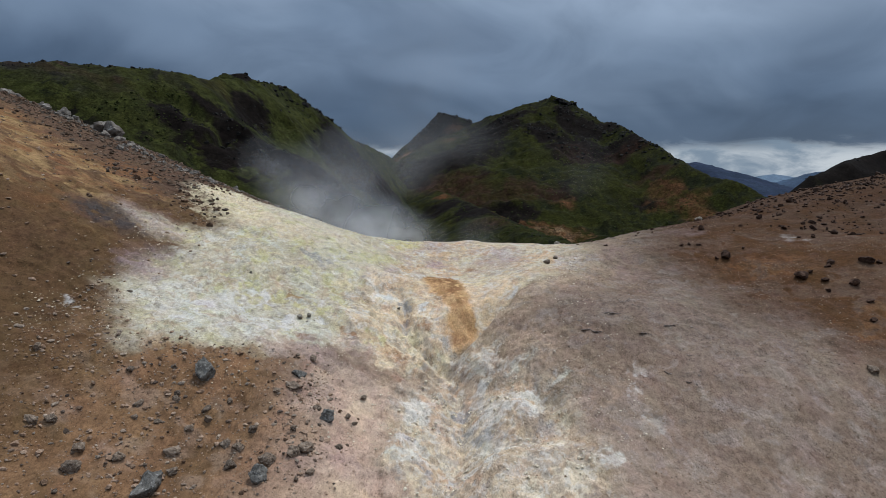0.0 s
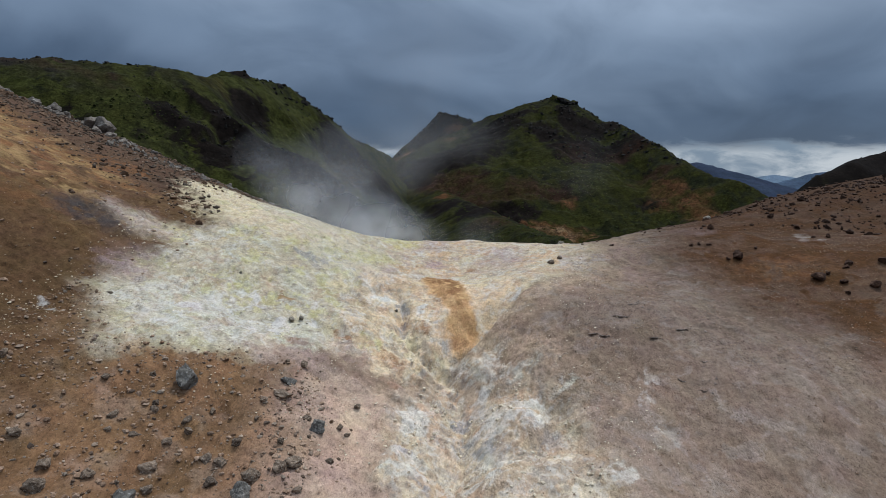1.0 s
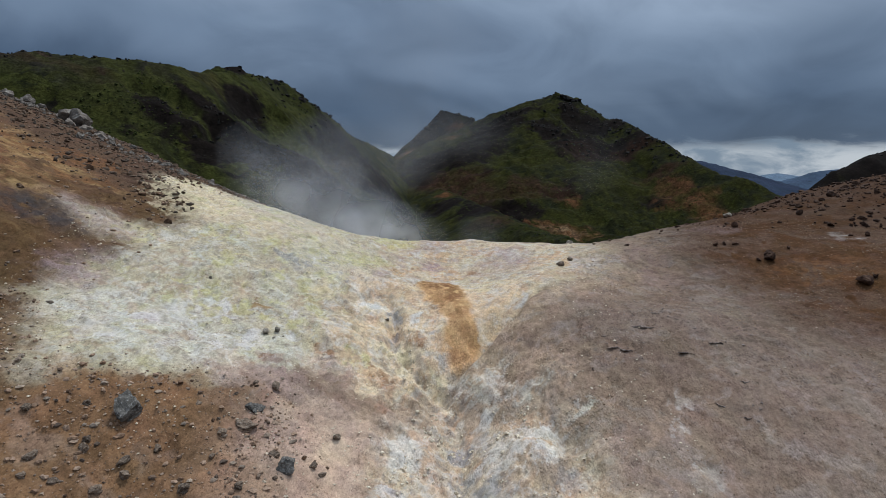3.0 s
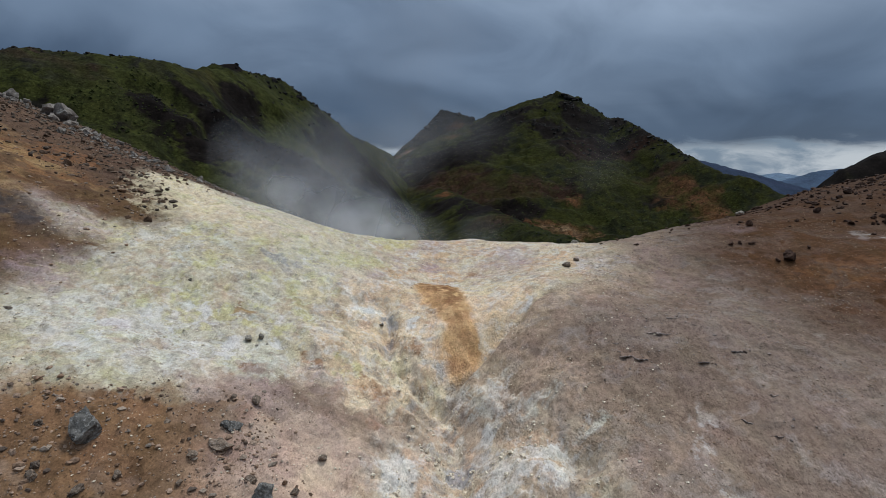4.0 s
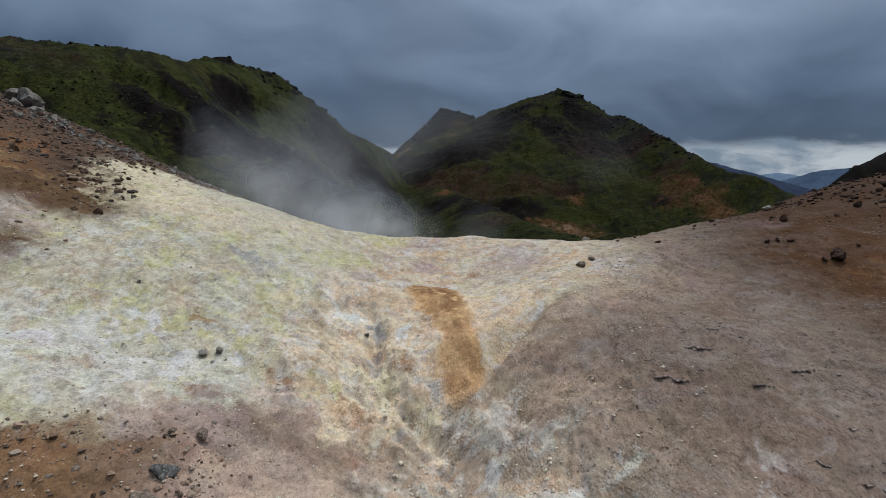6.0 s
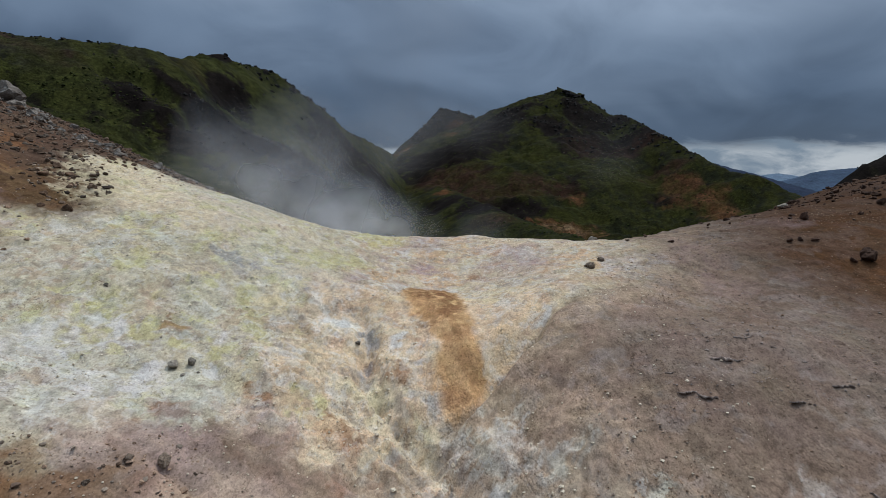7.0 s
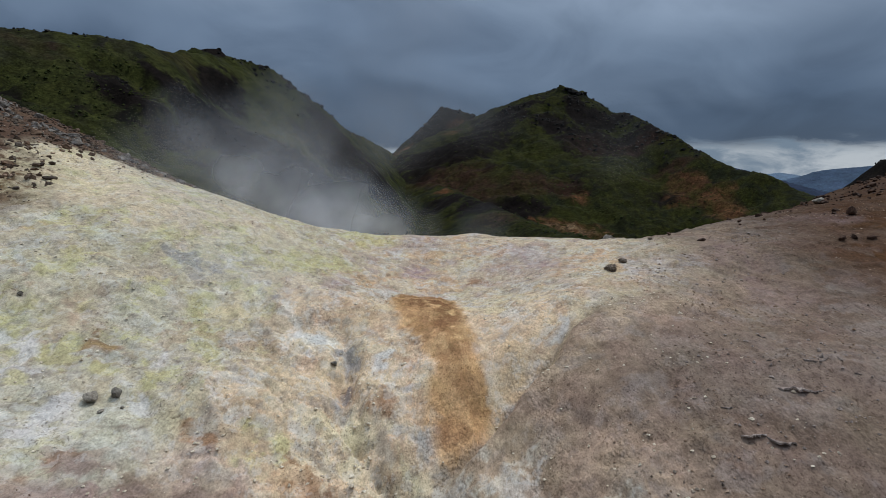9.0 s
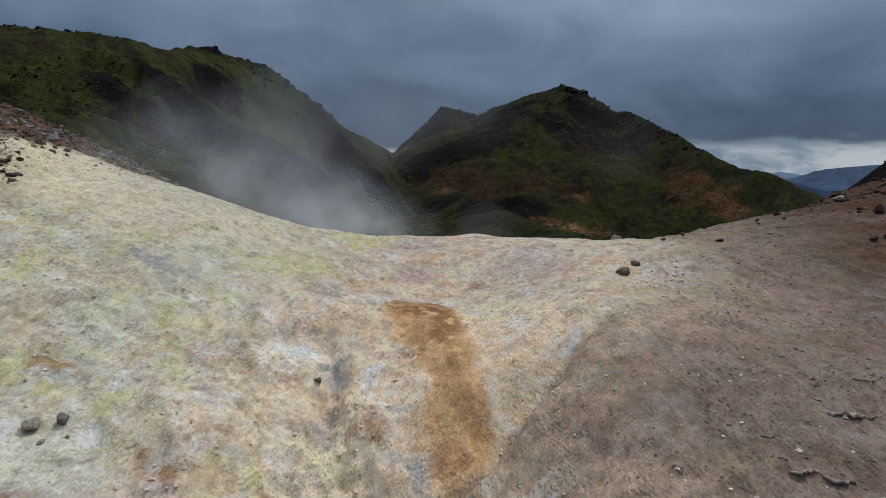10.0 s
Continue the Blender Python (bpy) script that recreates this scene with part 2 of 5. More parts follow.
def along(line, x, y):
    """Distance from a broken line in plan, side (+ right of its way), and its other columns interpolated there."""
    line = np.array(line, float)
    best = np.full(len(x), 1e9)
    side = np.zeros(len(x))
    extra = np.zeros((len(x), line.shape[1] - 2))
    for p, q in zip(line[:-1], line[1:]):
        dx, dy = q[0] - p[0], q[1] - p[1]
        s = np.clip(((x - p[0]) * dx + (y - p[1]) * dy) / (dx * dx + dy * dy), 0, 1)
        d = np.hypot(x - p[0] - s * dx, y - p[1] - s * dy)
        near = d < best
        best = np.where(near, d, best)
        side = np.where(near, np.sign((x - p[0]) * dy - (y - p[1]) * dx), side)
        extra = np.where(near[:, None], p[2:] + s[:, None] * (q[2:] - p[2:]), extra)
    return best, side, extra


# cross-sections of the hollow: heights from west to east, one row a section from south to north
EAST = (-48, -28, -16, -9, -4, -1.2, 1.8, 5, 10, 17, 30, 52)
NORTH = (0, 17, 23, 28, 33, 39, 47, 62)
HEIGHTS = (
    (16.0, 5.9, 0.2, -2.5, -4.2, -4.8, -4.9, -4.5, -3.4, -2.1, 0.8, 4.0),
    (18.7, 9.7, 4.4, 0.2, -0.5, -1.4, -1.3, -0.8, -1.5, -1.4, 1.6, 5.5),
    (19.4, 11.2, 4.8, 2.6, 0.5, -0.8, -0.8, 0.2, 0.8, 1.4, 2.9, 6.2),
    (19.9, 12.6, 5.9, 3.0, 1.5, 0.2, 0.2, 2.0, 2.5, 2.7, 4.9, 6.9),
    (20.3, 13.1, 6.9, 4.7, 2.7, 2.5, 2.6, 3.4, 3.3, 3.7, 6.3, 7.9),
    (20.8, 12.0, 7.8, 5.9, 3.9, 3.1, 3.0, 3.7, 4.5, 5.1, 6.0, 9.3),
    (20.9, 12.5, 8.1, 5.5, 4.3, 4.2, 4.2, 4.1, 4.0, 5.4, 7.8, 10.8),
    (19.1, 11.3, 5.0, 1.0, -0.3, -0.5, -0.6, -0.6, -0.4, 0.4, 6.6, 11.6),
)
# water-cut channels: east, north, depth, half width
GULLY = ((3.5, -20, 0.5, 3.0), (-1.5, -4, 0.5, 2.4), (0.6, 8, 0.5, 2.0), (-0.2, 15, 0.6, 1.8), (0.3, 19.8, 0.7, 1.7), (0.8, 22.5, 0.75, 1.6), (0.95, 25.1, 0.7, 1.5), (0.6, 27.2, 0.6, 1.3),
         (0.1, 28.2, 0.6, 1.1), (0.5, 29.2, 0.7, 1.0), (1.4, 29.9, 0.75, 0.95), (2.05, 30.4, 0.8, 0.9), (2.6, 31.0, 0.75, 0.85), (3.1, 31.3, 0.7, 0.8), (3.55, 31.8, 0.55, 0.75), (4.0, 32.4, 0.35, 0.7), (4.7, 32.9, 0.12, 0.7))
SIDE_GULLY = ((0.1, 28.2, 0.3, 0.7), (-1.1, 28.9, 0.45, 0.75), (-1.8, 30.1, 0.6, 0.7), (-2.1, 31.2, 0.6, 0.65), (-2.2, 32.4, 0.5, 0.6), (-2.5, 33.5, 0.3, 0.5), (-2.9, 34.1, 0.1, 0.5))
# low swellings: east, north, radius east, radius north, height
SWELLS = ((2.6, 23.4, 1.2, 1.2, 0.5), (4.3, 23.9, 0.7, 0.9, -0.5), (1.7, 27.6, 0.7, 1.0, 0.45), (3.6, 26.9, 1.0, 0.9, 0.25), (-1.9, 24.6, 1.0, 1.6, 0.35), (-1.6, 20.5, 0.9, 1.4, 0.35), (2.0, 19.8, 1.1, 1.0, 0.4), (-3.8, 35.0, 2.5, 1.3, 0.45), (3.2, 29.6, 1.3, 1.4, 0.36), (0.5, 32.0, 1.0, 1.7, 0.3),
          (-4.6, 29.6, 2.2, 1.6, 0.4), (9.6, 29.2, 2.2, 1.2, 0.25), (4.1, 21.5, 1.4, 0.9, -0.35))
FLOOR = -12.0


def ground_base(x, y):
    z = np.einsum("ij,jk,ik->i", hermite(NORTH, y), np.array(HEIGHTS), hermite(EAST, x))
    for cx, cy, rx, ry, h in SWELLS:
        z = z + h * np.exp(-((x - cx) / rx) ** 2 - ((y - cy) / ry) ** 2)
    for line in (GULLY, SIDE_GULLY):
        d, side, e = along(line, x + 0.12 * grain(x * 0.9, y * 0.9, 3), y)
        steep = 1 + np.where(side > 0, -0.42, 0.9) * step(28.2, 29.4, y) * step(0.0, 0.8, x)
        t = np.clip(1 - d / np.maximum(e[:, 1] * steep, 0.05), 0, 1)
        z = z - e[:, 0] * t ** 1.3
    z = z - 0.6 * np.maximum(0, y - 60)
    out = np.hypot(np.maximum(np.maximum(-48 - x, x - 52), 0), np.maximum(np.maximum(-25 - y, y - 62), 0))
    fade = step(0, 45, out)
    far = FLOOR + 2.5 * fbm(x / 60, y / 60, 3, 40) * step(20, 150, out) - 25 * step(300, 900, out)
    return z * (1 - fade) + far * fade


def near_mask(x, y):
    return step(60, 30, np.hypot(x, (y - 30) * 0.9))


def ground_height(x, y):
    x, y = np.atleast_1d(np.asarray(x, float)), np.atleast_1d(np.asarray(y, float))
    z = ground_base(x, y)
    m = near_mask(x, y)
    left = step(2, -3, x) * step(46, 40, y)
    wx, wy = x + 0.5 * fbm(x * 0.7, y * 0.7, 2, 5), y + 0.5 * fbm(x * 0.7, y * 0.7, 2, 6)
    rough = 0.6 + 0.7 * left + 0.7 * step(-5.5, -3.5, x) * step(1.6, 0.6, x) * step(24, 26, y) * step(34, 31, y) + 1.0 * step(7, 4.5, x) * step(-3.5, -1.5, x) * step(31, 27, y)
    z = z + m * 0.16 * fbm(wx * 0.35, wy * 0.35, 3, 11)
    z = z + m * rough * 0.10 * fbm(wx * 1.2, wy * 1.2, 5, 12, 0.6)
    # rills that run down the slope of the pale field
    z = z - m * left * 0.10 * np.abs(fbm(wx * 1.1 + wy * 0.5, wy * 0.35 - wx * 0.2, 3, 14)) ** 0.7
    # granular mud on the eastern slope, knobbly crust in the gully bed
    granular = step(5, 8, x) * step(20, 16, x)
    z = z + m * granular * (0.05 * fbm(wx * 2.1, wy * 2.1, 4, 17, 0.65) + 0.05 * step(0.2, 0.42, fbm(wx * 0.8, wy * 0.8, 4, 18, 0.65)))
    lumpy = sum(np.exp(-((wx - cx) / rx) ** 2 - ((wy - cy) / ry) ** 2) for cx, cy, rx, ry in
                ((8.8, 29.8, 1.3, 0.9), (8.0, 27.4, 1.5, 0.5), (10.4, 27.0, 1.0, 0.4), (10.6, 36.2, 1.3, 0.9), (13.4, 40.2, 1.3, 0.9), (12.6, 27.4, 0.8, 0.5), (11.5, 33.0, 1.0, 0.5)))
    z = z + m * np.clip(lumpy, 0, 1) * 0.15 * np.clip(0.1 + fbm(wx * 2.6, wy * 2.6, 4, 20, 0.7), 0, 1)
    knobs = step(-3.2, -1.6, x) * step(5.6, 4.0, x) * step(30.5, 27.5, y)
    z = z + m * knobs * 0.16 * (0.45 - np.abs(fbm(wx * 1.9, wy * 1.9, 4, 19, 0.6)) ** 0.6)
    # broken, fluted banks along the side gully and under the eastern lip
    bank = step(1.1, 0.3, along(SIDE_GULLY, wx, wy)[0]) + 0.9 * np.exp(-((wx - 1.6) / 0.9) ** 2 - ((wy - 28.3) / 0.9) ** 2) + 0.6 * np.exp(-((wx - 3.4) / 0.8) ** 2 - ((wy - 26.8) / 0.7) ** 2)
    z = z + m * np.clip(bank, 0, 1) * (0.20 * (0.4 - np.abs(fbm(wx * 1.5, wy * 0.9, 4, 25, 0.6)) ** 0.7) + 0.07 * step(0.05, 0.15, fbm(wx * 2.2, wy * 1.6, 4, 26, 0.6)))
    # broken edges of crust
    z = z - m * 0.05 * step(0.18, 0.26, fbm(wx * 1.5, wy * 1.5, 4, 15)) * rough
    z = z + m * 0.035 * step(0.25, 0.45, fbm(wx * 3.1, wy * 3.1, 3, 16)) * rough
    return z
# ---- mineral colours over the plan ----
def region(corners, x, y, soft):
    """1 inside a closed outline in plan, 0 outside, with a soft edge."""
    c = list(corners)
    inside = np.zeros(len(x), bool)
    for (x1, y1), (x2, y2) in zip(c, c[1:] + c[:1]):
        cross = ((y1 > y) != (y2 > y)) & (x < (x2 - x1) * (y - y1) / ((y2 - y1) or 1e-9) + x1)
        inside ^= cross
    d = along(c + c[:1], x, y)[0]
    return step(-soft, soft, np.where(inside, d, -d))


def spots(list_of, x, y, soft=0.35):
    """Rounded patches: east, north, radius east, radius north, strength."""
    m = np.zeros(len(x))
    for cx, cy, rx, ry, s in list_of:
        m = np.maximum(m, s * step(1 + soft, 1 - soft, np.hypot((x - cx) / rx, (y - cy) / ry)))
    return m


def lay(col, mask, tone):
    return col + (np.array(tone) - col) * np.clip(mask, 0, 1)[:, None]


PALE_FIELD = ((-17.9, 42.4), (-15.6, 45), (-12, 46), (-7.4, 46), (-2, 49), (9.2, 49), (9.2, 42), (8.3, 36.6), (6.4, 34.9), (4.8, 33.2), (4.1, 32.4), (3.6, 31.7), (3.1, 31.2), (2.5, 30.8), (2.0, 30.2), (1.4, 29.7),
              (0.4, 28.9), (-0.2, 28.0), (-1.2, 27.0), (-2.7, 26.3), (-4.3, 26.6), (-5.8, 26.0), (-7.1, 24.0), (-8.6, 23.1), (-10.6, 22.6), (-11.8, 21.5), (-12.4, 22.6), (-13.1, 24.0), (-14.2, 25.5),
              (-14.4, 27.0), (-14.2, 29.0), (-13.4, 30.4), (-13.8, 31.9), (-16.2, 31.4), (-17.0, 32.3), (-15.2, 33.1), (-13.0, 34.4), (-13.2, 36.8), (-15.2, 40.3))
GREY_BED = ((1.0, -24), (-3.5, -8), (-3.4, 2), (-1.6, 9), (-1.8, 14), (-1.2, 18.6), (-1.7, 20.3), (-2.1, 22.5), (-2.0, 24.7), (-0.8, 26.4), (-0.2, 28.0), (0.35, 28.7), (0.8, 27.8), (1.5, 26.8), (2.9, 25.9), (4.4, 25.0),
            (4.9, 23.6), (4.8, 22.2), (5.4, 19.8), (5.4, 17), (4.6, 13), (3.6, 6), (1.4, -4), (5.5, -22))
EAST_SIDE = ((0.5, 29.1), (1.4, 29.9), (2.05, 30.4), (2.6, 31.0), (3.1, 31.3), (3.6, 31.8), (4.1, 32.5), (4.9, 33.2), (6.7, 34.6), (8.3, 35.5), (9.5, 37), (10.5, 41), (11, 50), (60, 70), (60, -45), (7.5, -40), (5.0, -20),
             (1.6, -5), (3.8, 6), (5.0, 13), (5.6, 18), (5.4, 20), (4.8, 23), (4.4, 25), (2.6, 26.2), (1.2, 27.2), (0.6, 28.2))
RUST_MAT = ((-1.3, 36.2), (-1.0, 37.2), (0.0, 37.8), (0.8, 36.6), (1.2, 34.8), (1.45, 33.0), (1.7, 31.7), (1.9, 30.9), (1.6, 30.2), (1.2, 29.8), (0.7, 29.6), (0.35, 29.8), (0.25, 30.6), (0.35, 31.5), (0.1, 32.3), (-0.5, 33.6), (-1.0, 34.8))
SULPHUR = ((-3.1, 44.3, 1.2, 1.87, 0.9), (-4.4, 38.9, 1.29, 1.45, 1), (-5.8, 37.1, 1.14, 1.43, 0.5), (-11.4, 35.3, 1.1, 0.86, 0.6), (-10.1, 32.5, 0.53, 1.05, 0.8), (-9.5, 30.4, 0.4, 0.39, 0.9),
           (-8.3, 29.6, 0.22, 0.29, 1), (-6.1, 29.6, 0.49, 0.49, 1), (-8.4, 31.2, 0.38, 0.42, 0.5), (-6.2, 32.9, 0.64, 1.24, 0.6), (-7.5, 31.8, 0.55, 0.97, 0.45), (-3.6, 27.6, 0.56, 0.36, 0.8),
           (-6.6, 27.2, 0.19, 0.21, 0.9), (-2.7, 29.0, 0.56, 0.35, 0.5), (-1.3, 28.9, 0.32, 0.24, 0.5), (-13.1, 38.0, 1.75, 2.12, 0.4), (-8.5, 35.6, 1.68, 1.51, 0.5), (-3.4, 28.3, 0.52, 0.37, 0.5))
CREAM = ((-5.5, 33.2, 0.52, 1.14, 1), (-2.7, 29.6, 0.84, 0.72, 0.8), (-1.3, 29.5, 0.6, 0.63, 0.8), (1.8, 35.7, 1.16, 1.13, 0.7), (-0.1, 29.4, 0.35, 0.5, 0.6), (-13.9, 38.3, 2.33, 2.15, 1), (3.2, 35.4, 1.0, 0.88, 0.7),
         (-14.9, 41.1, 2.4, 3.8, 1))
WHITE = ((-0.9, 31.9, 0.64, 0.37, 0.9), (-0.5, 31.3, 0.33, 0.36, 0.7), (-8.9, 29.5, 0.43, 0.54, 0.8), (-5.8, 28.2, 0.65, 0.5, 0.8), (-7.6, 27.6, 0.47, 0.47, 0.7), (-6.4, 30.7, 0.32, 0.67, 0.5), (-3.3, 32.8, 0.79, 0.51, 0.6),
         (2.7, 31.2, 0.35, 0.25, 0.8), (3.9, 32.8, 0.2, 0.5, 0.7), (-7.4, 26.5, 0.25, 0.35, 0.7), (-10.9, 24.5, 0.75, 1.61, 0.6), (-9.4, 28.6, 1.23, 1.14, 0.6), (-7.6, 26.6, 1.32, 1.44, 0.55), (-10.6, 26.9, 0.47, 0.46, 0.8),
         (-14.4, 22.9, 0.4, 0.25, 0.55))
CRUSTED = ((1.5, 28.1, 0.85, 0.8, 1), (2.6, 27.4, 0.7, 0.5, 0.7), (3.6, 26.5, 0.7, 0.5, 0.7), (2.0, 26.6, 0.8, 0.6, 0.7), (2.4, 28.5, 0.46, 0.41, 0.8), (3.5, 26.8, 0.61, 0.53, 0.6), (4.9, 24.9, 0.47, 0.29, 0.9), (2.7, 23.8, 1.33, 1.25, 0.8), (-1.3, 21.3, 0.77, 1.6, 0.7), (-1.0, 24.1, 1.1, 1.0, 0.6),
           (5.6, 19.2, 0.42, 0.57, 0.8), (1.8, 21.1, 0.92, 1.07, 0.6), (0.9, 19.9, 1.23, 0.72, 0.5))
SALT_EAST = ((8.1, 24.5, 0.24, 0.79, 0.9), (7.6, 23.1, 0.24, 0.6, 0.8), (8.2, 37.2, 1.45, 1.13, 0.9), (7.8, 35.3, 1.25, 0.67, 0.7), (13.9, 28.2, 0.55, 0.46, 0.5), (9.4, 26.6, 0.42, 0.26, 0.5), (9.0, 30.4, 1.23, 0.98, 0.3),
             (6.2, 25.6, 0.63, 0.2, 0.35), (3.8, 32.5, 0.2, 0.5, 0.7), (5.7, 32.8, 0.91, 0.79, 0.4), (22.7, 38.5, 0.59, 1.24, 0.6), (13.7, 34.6, 1.9, 0.79, 0.3), (7.6, 21.4, 0.4, 0.7, 0.5))
LILAC = ((-0.7, 44.6, 1.14, 1.07, 1), (-0.5, 40.8, 0.96, 0.58, 1), (-3.1, 36.4, 0.54, 1.15, 0.9), (3.7, 40.6, 1.53, 2.84, 0.6), (-2.0, 41.1, 1.56, 0.6, 0.5), (-1.9, 33.4, 0.34, 0.28, 0.4), (-16.0, 32.5, 1.88, 1.3, 0.7),
         (-5.2, 25.2, 0.96, 1.16, 0.5), (-4.3, 26.9, 0.9, 0.78, 0.5), (16.9, 42.3, 1.14, 1.59, 0.6), (11.3, 38.0, 1.03, 1.95, 0.6), (11.1, 34.3, 0.95, 1.24, 0.5), (-14.3, 28.5, 1.07, 1.63, 0.8), (-3.6, 18.9, 1.14, 0.99, 0.4),
         (-5.0, 23.0, 0.98, 1.34, 0.4))
BLUE_GREY = ((-2.2, 32.2, 0.29, 0.92, 0.9), (-2.1, 30.9, 0.28, 0.62, 0.8), (-4.6, 34.3, 0.77, 0.4, 0.5), (-7.5, 35.1, 0.91, 0.58, 0.6), (-5.6, 29.3, 0.14, 0.18, 0.8),
             (0.5, 29.2, 0.16, 0.28, 0.5), (-1.1, 22.4, 0.4, 0.9, 0.45), (0.95, 24.0, 0.42, 1.6, 0.8), (1.4, 22.4, 0.9, 0.28, 0.65), (-0.3, 20.1, 0.7, 0.5, 0.65), (1.8, 27.7, 0.6, 0.5, 0.3), (3.4, 26.9, 0.5, 0.4, 0.25))
# the second spot paints the shadow inside the hollow beside the gully mound
STAIN_AND_SHADE = ((-17.3, 30.7, 1.7, 1.1, 1.0), (4.2, 23.6, 0.6, 0.9, 0.4))
RUST = ((-7.4, 29.9, 0.65, 0.46, 0.7), (-4.6, 27.9, 0.3, 0.4, 1), (-2.3, 28.1, 0.52, 0.37, 0.9), (-0.8, 29.0, 0.35, 0.2, 0.5), (2.0, 39.4, 0.93, 0.57, 0.5), (2.9, 31.6, 0.5, 0.39, 0.35), (-7.7, 28.8, 0.32, 0.18, 0.5),
        (-0.9, 30.3, 0.32, 0.42, 0.8), (-6.3, 26.0, 0.49, 0.46, 0.4), (-2.2, 27.5, 0.72, 0.7, 0.45), (-2.1, 26.1, 0.52, 0.93, 0.4), (2.5, 24.5, 0.74, 0.69, 0.4), (-21.0, 41.4, 2.2, 1.8, 0.8), (-23.0, 37.5, 4.0, 2.0, 0.5),
        (-26.0, 40.0, 4.0, 2.5, 0.4), (18.5, 34.0, 3.0, 2.0, 0.55), (20.0, 26.0, 3.0, 2.0, 0.5))


GULLY_LIP = ((3.8, 6), (5.0, 13), (5.6, 18), (5.4, 20), (4.8, 23), (4.4, 25), (3.4, 26.8), (1.6, 28.9), (2.05, 30.3), (3.1, 31.2), (4.0, 32.3), (5.8, 33.8), (8.8, 35.6), (12, 41), (13, 50))


def mineral_colours(x, y, z, shift=0):
    """Soil and salt colours; shift gives a second lie of the same patches, for the mottling."""
    k, wide = shift * 100, 1.0 + 0.3 * shift
    wx = x + wide * (0.6 * fbm(x * 0.6, y * 0.6, 4, 21 + k) + 0.16 * fbm(x * 2.6, y * 2.6, 3, 23 + k))
    wy = y + wide * (0.7 * fbm(x * 0.6, y * 0.6, 4, 22 + k) + 0.22 * fbm(x * 2.6, y * 2.6, 3, 24 + k))
    big = fbm(x * 0.16, y * 0.16, 4, 31)
    mid = fbm(wx * 0.55, wy * 0.55, 4, 32 + k)
    fin = fbm(wx * 1.8, wy * 1.8, 4, 33 + k, 0.65)
    streak = fbm(wx * 1.5 + wy * 0.7, wy * 0.45 - wx * 0.3, 4, 34 + k, 0.6)
    col = np.ones((len(x), 3)) * np.array((0.150, 0.092, 0.047))
    crust = np.zeros(len(x))
    # the brown western slope
    col = lay(col, step(-0.15, 0.35, mid), (0.175, 0.104, 0.055))
    col = lay(col, 0.7 * step(0.0, 0.5, fin), (0.112, 0.064, 0.037))
    band = step(-17, -21, wx) * step(28, 35, wy)
    col = lay(col, band * step(-0.3, 0.3, streak), (0.400, 0.255, 0.125))
    col = lay(col, band * step(0.1, 0.4, mid) * 0.8, (0.250, 0.125, 0.065))
    scree = step(-0.5, 3.0, wy - 0.55 * (-x - 17.7) - 36.0) * step(-14, -18, x)
    col = lay(col, scree * 0.9, (0.125, 0.079, 0.056))
    for n, strength, tone in ((61, 0.45, (0.270, 0.125, 0.055)), (62, 0.7, (0.430, 0.290, 0.140)), (63, 0.6, (0.120, 0.072, 0.048))):
        col = lay(col, step(-15, -18, wx) * step(26, 31, wy) * (1 - scree) * step(0.10, 0.28, fbm(wx * 0.42, wy * 0.6, 5, n + k, 0.6)) * strength, tone)
    # the reddish stony apron in front of the pale field
    apron = step(26, 22, wy + 0.3 * (wx + 6)) * step(-15, -11, wx) * step(-0.8, -3.4, wx)
    col = lay(col, apron * (0.45 + 0.5 * step(-0.3, 0.4, mid)), (0.345, 0.202, 0.110))
    col = lay(col, apron * step(0.1, 0.5, fbm(wx * 0.9, wy * 0.9, 3, 37 + k)) * 0.7, (0.405, 0.280, 0.195))
    col = lay(col, apron * step(-7.5, -4.0, wx) * 0.7, (0.540, 0.385, 0.285))
    # buff soil along the foot of the pale field
    col = lay(col, step(-1.5, 1.0, x) * step(24, 27, y), (0.440, 0.340, 0.255))
    # the eastern slope
    # along the head of the gully the soils part sharply at the channel
    loose = 1 - 0.85 * step(27.5, 29, y) * step(34, 32.6, y) * step(-0.5, 0.5, x) * step(6.5, 5, x)
    ex, ey = x + (wx - x) * loose, y + (wy - y) * loose
    east = region(EAST_SIDE, ex, ey, 0.16 + 0.14 * step(29, 27, y) + 2.4 * step(32.0, 34.5, y))
    col = lay(col, east, (0.250, 0.190, 0.155))
    near = step(4.5, 0.3, along(GULLY_LIP, wx, wy)[0])
    col = lay(col, east * near * 0.85, (0.375, 0.288, 0.228))
    head = step(2.4, 0.2, along(GULLY_LIP[6:], wx, wy)[0])
    col = lay(col, east * head * 0.85, (0.500, 0.400, 0.305))
    col = lay(col, east * step(-0.1, 0.45, big) * 0.6, (0.295, 0.240, 0.210))
    col = lay(col, east * step(0.0, 0.5, mid) * 0.5, (0.215, 0.155, 0.122))
    col = lay(col, east * step(0.12, 0.30, streak) * 0.45, (0.320, 0.270, 0.245))
    col = lay(col, east * step(0.22, 0.30, fbm(wx * 1.4, wy * 1.4, 4, 49 + k, 0.6)) * 0.4, (0.165, 0.122, 0.098))
    col = lay(col, east * step(0.24, 0.34, fbm(wx * 0.9, wy * 1.3, 4, 50 + k, 0.6)) * 0.45, (0.345, 0.305, 0.290))
    far_east = region(((13.6, 36.8), (14.6, 33), (15.8, 28.5), (18.2, 23), (20.5, 17), (70, 5), (70, 90), (19, 60), (16, 42)), wx, wy, 2.2)
    col = lay(col, far_east * (0.7 + 0.3 * step(-0.4, 0.3, mid)), (0.132, 0.067, 0.031))
